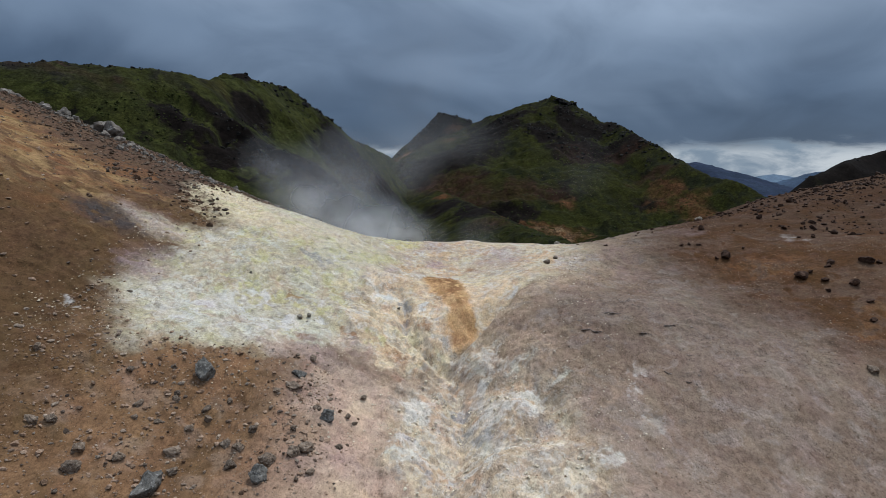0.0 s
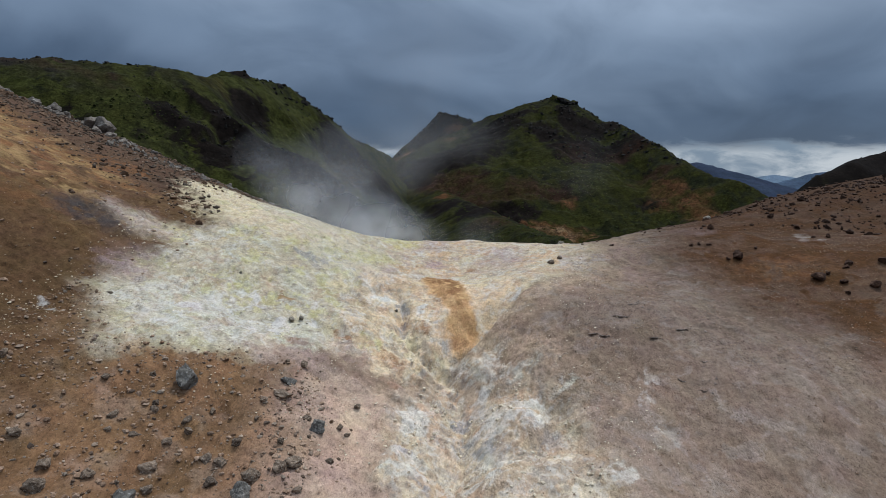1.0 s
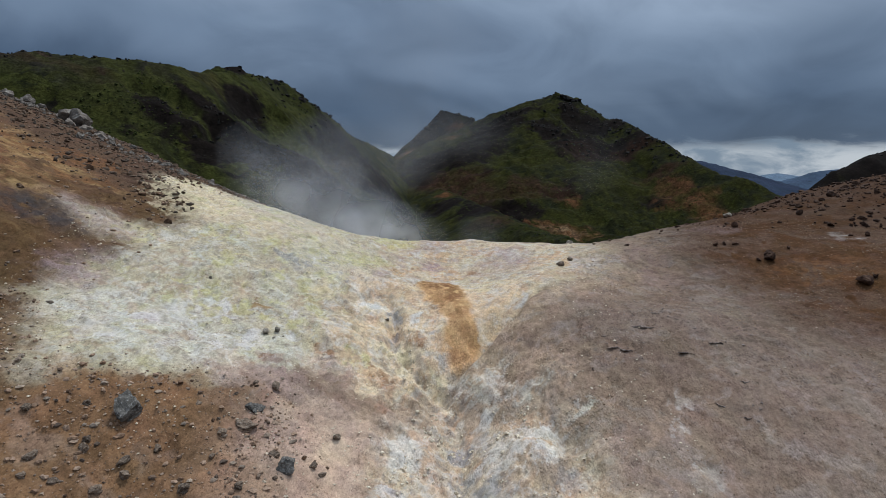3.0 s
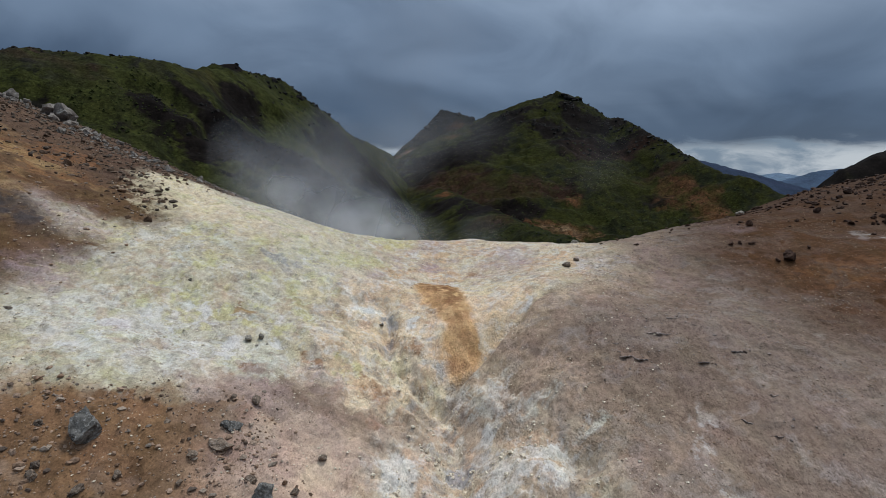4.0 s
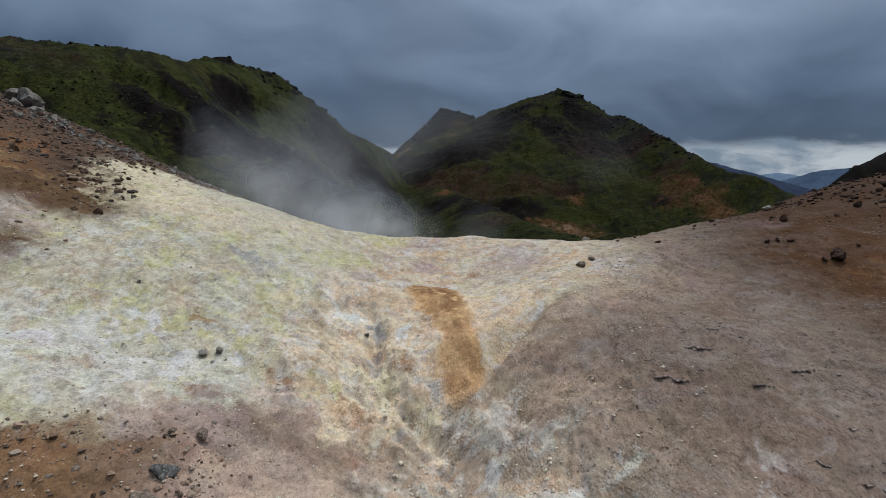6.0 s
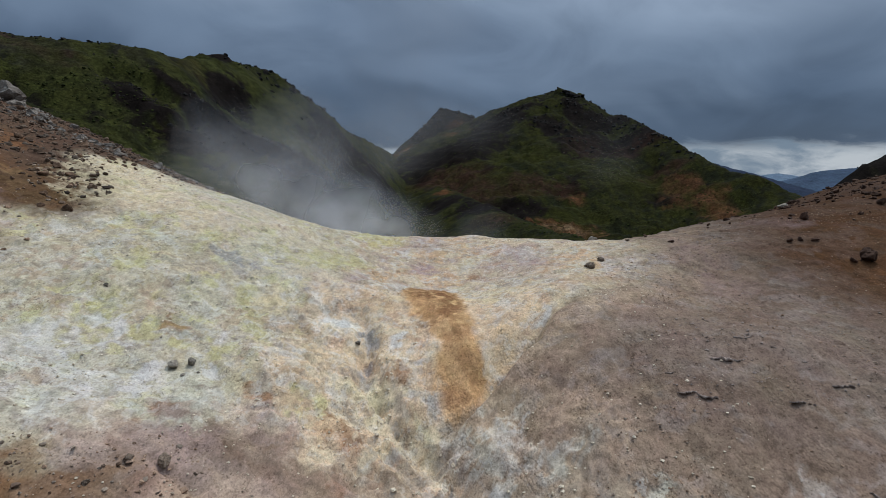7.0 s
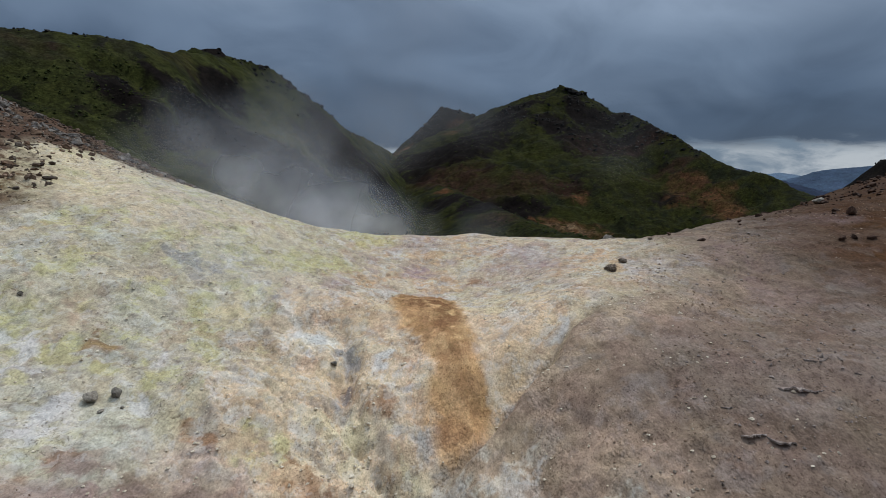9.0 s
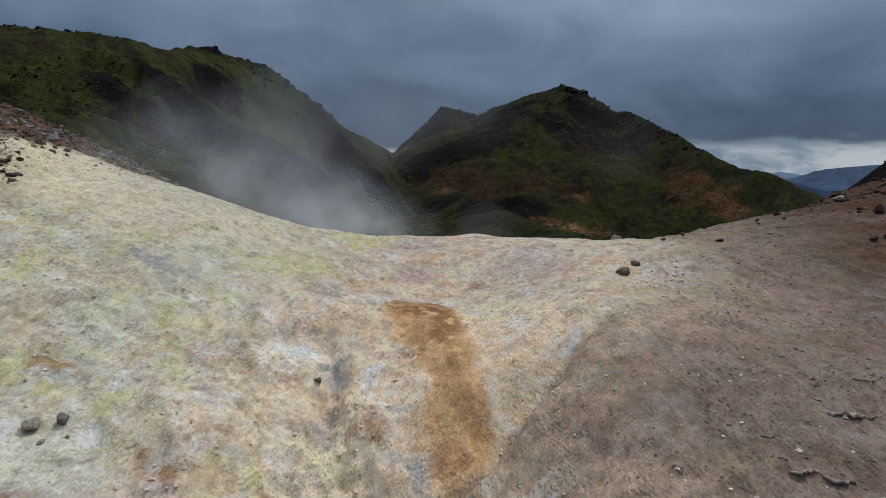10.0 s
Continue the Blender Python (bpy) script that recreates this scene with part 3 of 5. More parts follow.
    col = lay(col, far_east * step(0.0, 0.5, fin) * 0.5, (0.105, 0.058, 0.034))
    col = lay(col, far_east * step(38, 60, wy + 0.3 * wx) * 0.5, (0.066, 0.039, 0.027))
    # the pale field with its salts
    field = region(PALE_FIELD, ex, ey, 0.5 - 0.34 * (1 - loose) + 1.3 * step(32, 35, y) * step(1, 4, x) + 0.6 * step(-10, -12, x))
    patch = lambda f, n, a, b: step(0.7 * a + 0.3 * b, 0.3 * a + 0.7 * b, fbm(wx * f, wy * f, 6, n + k, 0.66))
    crisp = lambda m: step(0.28, 0.62, m)
    tip = spots(((-12.0, 38.4, 4.6, 2.4, 1.0), (-9.0, 40.5, 4.0, 2.0, 0.7), (-14.8, 40.6, 2.5, 2.5, 0.8)), wx, wy, 0.5)
    chalky = spots(((-10.2, 26.3, 3.6, 2.2, 1.0), (-7.6, 26.6, 2.4, 1.3, 0.9), (-12.2, 30.6, 2.4, 1.0, 0.5), (-7.4, 32.0, 1.0, 1.0, 0.5), (-3.2, 33.0, 1.3, 1.0, 0.8)), wx, wy, 0.5)
    peach = field * step(-6.0, -3.2, wx) * step(37, 35, wy) * step(25, 26.5, wy)
    rosy = field * step(-5.0, -2.0, wx) * step(35, 37, wy)
    col = lay(col, field, (0.500, 0.452, 0.318))
    col = lay(col, field * patch(0.5, 32, 0.0, 0.2) * 0.7, (0.545, 0.510, 0.385))
    col = lay(col, field * patch(0.8, 34, 0.05, 0.25) * 0.5, (0.410, 0.380, 0.275))
    col = lay(col, field * tip * 0.85, (0.610, 0.520, 0.365))
    col = lay(col, field * chalky * (0.5 + 0.6 * fin), (0.560, 0.562, 0.512))
    col = lay(col, field * chalky * patch(1.2, 40, 0.08, 0.2) * 0.6, (0.470, 0.450, 0.400))
    col = lay(col, peach * (0.7 + 0.4 * fin), (0.605, 0.450, 0.300))
    col = lay(col, peach * patch(0.8, 41, 0.06, 0.2) * 0.7, (0.610, 0.530, 0.385))
    col = lay(col, peach * patch(0.9, 42, 0.12, 0.26) * 0.55, (0.430, 0.290, 0.190))
    col = lay(col, rosy * (0.7 + 0.4 * fin), (0.560, 0.460, 0.325))
    col = lay(col, rosy * patch(0.5, 43, 0.08, 0.24) * 0.65, (0.400, 0.315, 0.275))
    col = lay(col, rosy * patch(0.45, 48, 0.10, 0.24) * 0.7, (0.560, 0.380, 0.225))
    col = lay(col, field * (1 - peach) * (1 - rosy) * patch(0.7, 44, 0.16, 0.28) * (0.6 - 0.35 * step(29, 26, y)), (0.510, 0.490, 0.235))
    col = lay(col, field * (1 - tip) * patch(0.9, 45, 0.22, 0.34) * 0.45, (0.390, 0.270, 0.185))
    col = lay(col, field * (1 - tip) * patch(1.0, 46, 0.20, 0.30) * 0.5, (0.590, 0.590, 0.550))
    col = lay(col, field * (1 - tip) * patch(1.4, 47, 0.24, 0.32) * 0.5, (0.330, 0.320, 0.280))
    col = lay(col, field * patch(2.4, 49, 0.30, 0.36) * 0.5, (0.215, 0.170, 0.135))
    crust = np.maximum(crust, field * 0.8)
    # a lilac-brown seam between the apron and the gully
    seam = spots(((-3.2, 6.0, 2.2, 9.0, 0.7), (-3.0, 23.6, 2.2, 2.6, 0.95), (-5.6, 25.0, 1.8, 0.9, 0.7), (-2.6, 19.0, 1.8, 3.2, 0.85), (-1.4, 25.4, 1.6, 1.2, 0.8)), wx, wy, 0.7)
    col = lay(col, seam * 0.85, (0.520, 0.395, 0.310))
    col = lay(col, seam * step(0.05, 0.3, mid) * 0.7, (0.620, 0.480, 0.345))
    col = lay(col, seam * step(0.2, 0.4, streak) * 0.5, (0.370, 0.260, 0.205))
    mauve = spots(((-5.2, 25.2, 2.2, 1.0, 0.9), (-6.8, 24.4, 1.4, 0.7, 0.6), (-3.6, 24.6, 1.2, 1.2, 0.6), (-4.4, 22.4, 0.8, 1.6, 0.4)), wx, wy, 0.7)
    col = lay(col, crisp(mauve * (0.8 + 1.0 * mid)) * 0.6, (0.335, 0.258, 0.218))
    # the grey bed of the gully
    bed = region(GREY_BED, wx, wy, 1.0 - 0.65 * step(25.5, 28, y))
    col = lay(col, bed * 0.85, (0.490, 0.395, 0.290))
    col = lay(col, bed * step(0.0, 0.35, fin) * 0.7, (0.380, 0.345, 0.305))
    col = lay(col, bed * step(0.05, 0.35, mid) * 0.7, (0.580, 0.490, 0.355))
    col = lay(col, bed * step(0.15, 0.4, streak) * 0.6, (0.350, 0.285, 0.225))
    col = lay(col, bed * patch(0.9, 46, 0.10, 0.20) * 0.7, (0.600, 0.530, 0.410))
    col = lay(col, bed * patch(1.3, 47, 0.22, 0.30) * 0.5, (0.270, 0.255, 0.245))
    col = lay(col, bed * patch(1.0, 48, 0.25, 0.35) * 0.7, (0.480, 0.340, 0.230))
    crust = np.maximum(crust, bed)
    ragged = 0.8 + 1.2 * fin
    col = lay(col, crisp(spots(SULPHUR, wx, wy, 0.6) * ragged) * 0.62, (0.480, 0.460, 0.215))
    col = lay(col, crisp(spots(CREAM, wx, wy, 0.6) * ragged) * 0.75, (0.640, 0.560, 0.375))
    white = crisp(spots(WHITE, wx, wy, 0.6) * (0.8 + 1.3 * fin)) * 0.85
    col = lay(col, white * 0.95, (0.605, 0.600, 0.570))
    crust = np.maximum(crust, np.clip(white, 0, 1))
    salted = crisp(spots(CRUSTED, wx, wy, 0.6) * (0.8 + 1.3 * fin))
    col = lay(col, salted * 0.85, (0.600, 0.575, 0.520))
    crust = np.maximum(crust, np.clip(salted, 0, 1))
    col = lay(col, spots(LILAC, wx, wy, 0.6) * ragged * 0.75, (0.350, 0.262, 0.258))
    salt = crisp(spots(SALT_EAST, wx, wy, 0.6) * (0.8 + 1.4 * fin))
    col = lay(col, salt * 0.55, (0.46, 0.425, 0.395))
    crust = np.maximum(crust, np.clip(salt, 0, 1) * 0.9)
    col = lay(col, crisp(spots(BLUE_GREY, wx, wy, 0.6) * ragged) * 0.75, (0.280, 0.282, 0.288))
    col = lay(col, spots(STAIN_AND_SHADE, wx, wy, 0.7) * ragged, (0.090, 0.075, 0.070))
    col = lay(col, crisp(spots(RUST, wx, wy, 0.6) * ragged) * 0.7, (0.250, 0.125, 0.058))
    mat = region(RUST_MAT, x + 0.22 * fin + 0.1 * mid, y + 0.3 * mid + 0.25 * fin, 0.22)
    col = lay(col, mat * 0.88, (0.590, 0.370, 0.175))
    col = lay(col, mat * step(0.0, 0.15, fin) * 0.6, (0.620, 0.430, 0.225))
    col = lay(col, mat * step(0.12, 0.24, streak) * 0.35, (0.330, 0.180, 0.080))
    clotted = spots(((0.0, 36.4, 1.2, 1.5, 1.0), (0.6, 34.6, 0.7, 1.6, 1.0), (1.0, 32.6, 0.4, 1.2, 0.65), (1.3, 31.3, 0.3, 0.5, 0.35), (0.5, 30.0, 0.3, 0.3, 0.45), (0.6, 31.9, 0.25, 0.3, 0.45)), wx, wy, 0.6)
    col = lay(col, mat * clotted * step(-0.32, 0.06, fbm(wx * 1.3, wy * 1.3, 5, 39 + k, 0.65)) * 0.9, (0.185, 0.092, 0.045))
    col = lay(col, mat * step(0.12, 0.25, fbm(wx * 2.0, wy * 2.0, 4, 38 + k, 0.6)) * 0.5, (0.260, 0.145, 0.075))
    # the pale runnel along its foot
    col = lay(col, spots(((2.0, 31.5, 0.16, 0.6, 0.7), (2.15, 30.8, 0.18, 0.35, 0.8), (0.7, 29.7, 0.3, 0.25, 0.6)), wx, wy, 0.6) * ragged, (0.500, 0.455, 0.390))
    col = lay(col, spots(((2.6, 32.0, 0.7, 0.9, 0.9), (3.0, 33.4, 0.8, 0.7, 0.7), (2.2, 31.2, 0.4, 0.4, 0.5)), wx, wy, 0.6) * ragged * (1 - mat) * (1 - east), (0.600, 0.450, 0.285))
    crust = crust * (1 - mat)
    # shadow in the crease of the channel at the head of the gully, painted as a dark line
    crease_shade = step(0.20, 0.04, along(GULLY[9:16], ex + 0.08 * fin, ey)[0])
    col = lay(col, crease_shade * (0.55 + 0.5 * fin), (0.230, 0.180, 0.140))
    # turf and dark earth beyond the rim
    beyond = step(63, 80, np.hypot(x * 0.7, y) - 16 * step(8, 20, x))
    col = lay(col, beyond, (0.020, 0.022, 0.010))
    col = lay(col, beyond * step(0.1, 0.4, fbm(x / 14, y / 14, 4, 36)), (0.050, 0.034, 0.022))
    ochre = beyond * spots(((19, 112, 9, 10, 1.0), (27, 104, 6, 6, 0.8), (8, 130, 6, 12, 0.6)), x + 4 * fbm(x / 7, y / 7, 3, 35), y, 0.6)
    col = lay(col, ochre, (0.26, 0.17, 0.09))
    pale = np.maximum(np.maximum(field, bed), 0.85 * seam)[:, None]
    bright = 1.0 + 0.13 * np.maximum(np.maximum(peach, bed), seam) * step(37, 34, y)
    side = (east * (1 - far_east))[:, None]
    brown = np.array((0.575, 0.552, 0.545)) * (1 + 0.16 * step(25, 32, y) * step(-8, -12, x))[:, None]
    lip = step(4.0, 0.6, along(GULLY_LIP, wx, wy)[0]) * step(24, 27, y) * step(35, 32, y)
    mud = np.array((0.850, 0.790, 0.722)) * ((0.97 - 0.16 * step(21, 28, y) - 0.12 * step(33, 38, y) - 0.14 * step(9, 15, x) * step(24, 28, y)) * (1 + 0.16 * lip))[:, None]
    salts = np.array((0.843, 0.805, 0.785)) * bright[:, None]
    col = col * ((brown * (1 - side) + mud * side) * (1 - pale) + salts * pale)
    return np.concatenate((np.clip(col, 0.01, 0.82), np.clip(crust, 0, 1)[:, None]), 1)


def grown(lo, hi, pitch, reach_lo, reach_hi, rate=1.07):
    """Grid lines: an even pitch between lo and hi, widening outwards."""
    mid = list(np.arange(lo, hi + pitch * 0.5, pitch))
    left, right, s = [lo], [hi], pitch
    while left[-1] > reach_lo:
        s *= rate
        left.append(left[-1] - s)
    s = pitch
    while right[-1] < reach_hi:
        s *= rate
        right.append(right[-1] + s)
    return np.array(left[:0:-1] + mid + right[1:])


def sheet(name, xs, ys, z_of, colours, mat, mottle=False):
    """A terrain mesh over grid lines, with its colours as an attribute."""
    gx, gy = np.meshgrid(xs, ys)
    x, y = gx.ravel(), gy.ravel()
    z = z_of(x, y)
    nx, ny = len(xs), len(ys)
    i = (np.arange(ny - 1)[:, None] * nx + np.arange(nx - 1)[None, :]).ravel()
    quads = np.stack((i, i + 1, i + nx + 1, i + nx), 1)
    me = bpy.data.meshes.new(name)
    me.from_pydata(np.stack((x, y, z), 1).tolist(), [], quads.tolist())
    at = me.color_attributes.new("mineral", "FLOAT_COLOR", "POINT")
    at.data.foreach_set("color", colours(x, y, z).astype(np.float32).ravel())
    if mottle:
        at = me.color_attributes.new("mottle", "FLOAT_COLOR", "POINT")
        at.data.foreach_set("color", colours(x, y, z, 1).astype(np.float32).ravel())
    me.polygons.foreach_set("use_smooth", np.ones(len(me.polygons), bool))
    me.materials.append(mat)
    return new(name, me)


tagged(sheet("ground", grown(-18, 19, 0.075, -3500, 3500), grown(14.5, 47, 0.075, -900, 4600, 1.05), ground_height, mineral_colours, GROUND, True),
       "bare geothermal ground with brown soil, pale sulphur crust and a grey gully", "ground", kind="structure")

# ---- hills ----
def empty(name, at=(0, 0, 0)):
    ob = new(name)
    ob.location = at
    return ob


def ridge_height(ridges, x, y, fall, seed, rough, hollows=()):
    """Hills as slopes that fall away from crest lines: east, north, height and, where it differs, how steeply it falls."""
    z = np.full(len(x), -60.0)
    wx = x + rough * 2.0 * fbm(x / 16, y / 16, 3, seed)
    wy = y + rough * 2.0 * fbm(x / 16, y / 16, 3, seed + 1)
    top = np.full(len(x), -60.0)
    for crest in ridges:
        for p, q in zip(crest[:-1], crest[1:]):
            dx, dy = q[0] - p[0], q[1] - p[1]
            s = np.clip(((wx - p[0]) * dx + (wy - p[1]) * dy) / (dx * dx + dy * dy), 0, 1)
            d = np.hypot(wx - p[0] - s * dx, wy - p[1] - s * dy)
            f0, f1 = (c[3] if len(c) > 3 else fall for c in (p, q))
            h = p[2] + s * (q[2] - p[2])
            new_z = h - (f0 + s * (f1 - f0)) * (d ** 2 / (d + 2.0))
            top = np.where(new_z > z, h, top)
            z = np.maximum(z, new_z)
    low = step(0.5, 9.0, top - z)
    ridged = 1 - 2 * np.abs(fbm(wx / 13, wy / 13, 4, seed + 5))
    z = z + rough * (1.8 * fbm(x / 24, y / 24, 4, seed + 2) * low + (0.5 + 1.1 * low) * 0.9 * fbm(x / 6, y / 6, 6, seed + 3, 0.7) + 0.8 * low * (ridged - 0.4))
    # broken rock along the crest
    z = z + rough * 0.8 * (1 - step(0.5, 4.0, top - z)) * np.clip(fbm(x / 3.2, y / 3.2, 4, seed + 6, 0.6), -0.1, 1)
    # gullies that run down the slopes
    z = z - rough * 1.2 * low * np.clip(fbm(x / 12, y / 20, 4, seed + 4) - 0.1, 0, 1)
    # slumped hollows with steep heads
    for cx, cy, rx, ry, deep in hollows:
        r = np.hypot((x + 3 * fbm(x / 5, y / 5, 4, seed + 9) - cx) / rx, (y + 3 * fbm(x / 5, y / 5, 4, seed + 10) - cy) / ry)
        z = z - deep * step(1.0, 0.8, r) * (0.45 + 0.55 * np.clip((y - cy) / ry, -1, 1))
    return z + 0.35 * rough * fbm(x / 2.3, y / 2.3, 3, seed + 8, 0.6)


# turf and earth tones, set darker to hold the cloud shade on the hills
GRASS = (0.0275, 0.0300, 0.0076)
GRASS_DARK = (0.012, 0.014, 0.006)
SHADED_SOIL = (0.0078, 0.0058, 0.0048)
RED_SOIL = (0.034, 0.0165, 0.010)
OCHRE = (0.105, 0.047, 0.021)


def hill_colours(seed, bare, red, ochre, scale=1.0, green=0.0, grass=GRASS, pale=(), lush=(), scree=()):
    """Grass with bare earth, in tones dimmed for cloud shade; the three lists are patches in plan."""
    def paint(x, y, z, shift=0):
        k = 200 * shift
        wx = x + 4 * fbm(x / 7, y / 7, 5, seed + 1 + k, 0.6)
        wy = y + 5 * fbm(x / 7, y / 7, 5, seed + 2 + k, 0.6)
        a, b = fbm(wx / 24 / scale, wy / 24 / scale, 5, seed + 3), fbm((x + 0.7 * z) / 3.2 / scale, (y - 0.7 * z) / 3.2 / scale, 4, seed + 4 + k, 0.6)
        rich = spots(lush, wx, wy, 0.6)
        col = np.ones((len(x), 3)) * np.array(grass)
        col = lay(col, step(-0.1, 0.25, b), GRASS_DARK)
        col = lay(col, 0.9 * step(0.0, 0.16, a + 0.5 * b - green) * (1 - rich), SHADED_SOIL)
        col = lay(col, rich * (0.6 + 0.7 * b), tuple(1.35 * g for g in grass))
        col = lay(col, spots(scree, wx, wy, 0.6) * (0.75 + 0.8 * b), (0.024, 0.021, 0.017))
        col = lay(col, step(0.35, 0.6, spots(bare, wx, wy, 0.5) * (0.95 + 0.7 * b)), SHADED_SOIL)
        col = lay(col, spots(red, wx, wy, 0.5) * (0.8 + 0.6 * b), RED_SOIL)
        col = lay(col, spots(ochre, wx, wy, 0.5) * (0.7 + 0.9 * b), OCHRE)
        col = lay(col, spots(pale, wx, wy, 0.5) * (0.6 + 0.9 * b), (0.230, 0.150, 0.085))
        return np.concatenate((np.clip(0.85 * col, 0.003, 0.8), np.zeros((len(x), 1))), 1)
    return paint


def rock_mesh(name, seed, detail=2, cuts=9, rough=0.12, flat=0.75):
    """An angular boulder about 1 m across."""
    rng = random.Random(seed)
    bm = bmesh.new()
    bmesh.ops.create_icosphere(bm, subdivisions=detail, radius=0.5)
    planes = []
    for _ in range(cuts):
        n = Vector((rng.gauss(0, 1), rng.gauss(0, 1), rng.gauss(0, 1))).normalized()
        planes.append((n, rng.uniform(0.20, 0.40)))
    off = Vector((rng.uniform(0, 50), rng.uniform(0, 50), seed * 1.7))
    for v in bm.verts:
        for n, d in planes:
            over = v.co.dot(n) - d
            if over > 0:
                v.co -= n * over * 0.9
        v.co *= 1 + rough * noise.fractal(v.co * 3 + off, 1.0, 2.0, 3) + 0.35 * rough * noise.fractal(v.co * 11 + off, 0.6, 2.0, 2)
        v.co.z *= flat
    me = bpy.data.meshes.new(name)
    bm.to_mesh(me)
    bm.free()
    return me


def crag(parent, mesh, x, y, z, size, rng, mat):
    ob = new("crag", mesh)
    ob.parent = parent
    ob.matrix_basis = Matrix.LocRotScale((x, y, z), Euler((rng.uniform(-0.3, 0.3), rng.uniform(-0.3, 0.3), rng.uniform(0, 6.3))),
                                         (size * rng.uniform(0.8, 1.5), size * rng.uniform(0.7, 1.1), size * rng.uniform(0.7, 1.15)))
    return ob


CRAG_MESHES = [rock_mesh("crag", 300 + k, 2, 14, 0.30, 0.9) for k in range(7)]
for me in CRAG_MESHES:
    me.materials.append(CRAG_ROCK)


def crest_rocks(parent, z_of, crest, count, size, seed, drop=0.3, spread=1.5):
    """Rocks that stand along a crest line, as parts of the hill."""
    rng = random.Random(seed)
    c = np.array([p[:3] for p in crest])
    cum = np.concatenate(([0], np.cumsum(np.hypot(np.diff(c[:, 0]), np.diff(c[:, 1])))))
    for k in range(count):
        s = rng.uniform(0, cum[-1])
        x, y = (float(np.interp(s, cum, c[:, j])) + rng.gauss(0, spread) for j in range(2))
        g = size * rng.uniform(0.4, 1.25) ** 1.5
        crag(parent, rng.choice(CRAG_MESHES), x, y, float(z_of(np.array([x]), np.array([y]))[0]) + (0.35 - drop) * g, g, rng, CRAG_ROCK)


def flank_rocks(parent, z_of, zones, count, size, seed):
    """Broken rock that shows through on steep flanks; zones are east, north, spread east, spread north."""
    rng = random.Random(seed)
    for k in range(count):
        cx, cy, rx, ry = zones[k % len(zones)]
        x, y = cx + rng.gauss(0, 0.55) * rx, cy + rng.gauss(0, 0.55) * ry
        g = size * rng.uniform(0.35, 1.3) ** 1.6
        crag(parent, rng.choice(CRAG_MESHES), x, y, float(z_of(np.array([x]), np.array([y]))[0]) - 0.12 * g, g, rng, CRAG_ROCK)


def tufts(name, parent, z_of, x0, x1, y0, y1, count, size, seed, keep):
    """Low shrubs and grass hummocks scattered over a slope, in one mesh."""
    rng = np.random.default_rng(seed)
    x, y = rng.uniform(x0, x1, count), rng.uniform(y0, y1, count)
    ok = keep(x, y)
    x, y = x[ok], y[ok]
    z = z_of(x, y)
    verts, faces = [], []
    for px, py, pz in zip(x, y, z):
        r, n = size * rng.uniform(0.4, 1.3), len(verts)
        turn = rng.uniform(0, 6.28)
        for ring, (rr, hh) in enumerate(((1.0, -0.3), (0.8, 0.35))):
            for k in range(5):
                a = turn + ring * 0.6 + k * 1.2566
                q = r * rr * rng.uniform(0.7, 1.25)
                verts.append((px + q * math.cos(a), py + q * math.sin(a), pz + r * hh * rng.uniform(0.6, 1.3)))
        verts.append((px, py, pz + r * rng.uniform(0.5, 0.8)))
        for k in range(5):
            j = (k + 1) % 5
            faces += [(n + k, n + j, n + 5 + k), (n + j, n + 5 + j, n + 5 + k), (n + 5 + k, n + 5 + j, n + 10)]
    me = bpy.data.meshes.new(name)
    me.from_pydata(verts, [], faces)
    me.materials.append(TUSSOCK)
    ob = new(name, me)
    ob.parent = parent
    return tagged(ob, "dark green hummocks of grass and low shrub", kind="stuff")


WEST_CREST = ((-160, 70, 26.4), (-110, 82, 26.4), (-77.3, 90, 27.0), (-70, 97, 27.7), (-63.7, 101, 28.0), (-56.6, 105, 27.9), (-47.6, 111, 28.4, 0.8), (-46.7, 125, 29.2, 0.95), (-44.4, 137, 31.4, 1.0),
              (-39.5, 155, 32.4, 1.15), (-36, 180, 28.4, 1.2), (-35.4, 205, 24.9, 1.2), (-32.6, 240, 23.6, 1.2), (-30.1, 330, 22.5, 1.2))
MID_CREST = ((4.8, 360, 29.1), (14.2, 345, 35.5), (21.2, 330, 40.8), (24, 328, 43), (32.7, 310, 44.8), (42.7, 300, 47.6), (53.6, 292, 49.5, 0.7), (61.5, 290, 42.0, 1.0),
             (65.7, 288, 38.5, 0.8), (75.6, 268, 34.6, 0.75), (80.9, 240, 25.2, 0.75), (86.1, 217, 16.0, 0.7), (90.0, 206, 11.0, 0.7), (93.6, 200, 10.3, 0.7), (99, 190, 5.6), (108, 180, -1.0), (116, 170, -8))
SPUR = ((-26.8, 300, 19.3), (-13, 250, 9.5), (2.8, 200, 3.8), (15.2, 140, -0.6), (20.3, 110, -2.0))
TOWER = ((52, 288.5, 50.0, 2.2), (57, 287.5, 47.6, 3.6), (61.6, 287, 46.8, 7.0))
SHOULDER = ((22.5, 328, 44.0, 2.0), (26.5, 326, 44.4, 2.0))
OUTCROP = ((-49.0, 134.5, 32.0, 1.5), (-47.0, 136.5, 32.6, 1.8), (-45.2, 138, 32.8, 2.2))
BACK_CREST = ((-90, 380, 0), (-50.8, 400, 12.0), (-34.4, 430, 23.0), (-19.4, 455, 42.5, 0.9), (-2.6, 480, 63.3, 1.2), (6.3, 480, 61.4, 0.8), (23.9, 475, 54.5), (49.9, 470, 44))
EAST_CREST = ((56.6, 98, 6.4), (61.9, 101, 10.2), (67.5, 104, 12.4), (75, 108, 13.8), (81.7, 112, 15.1), (100.3, 118, 18.3), (150, 130, 24))
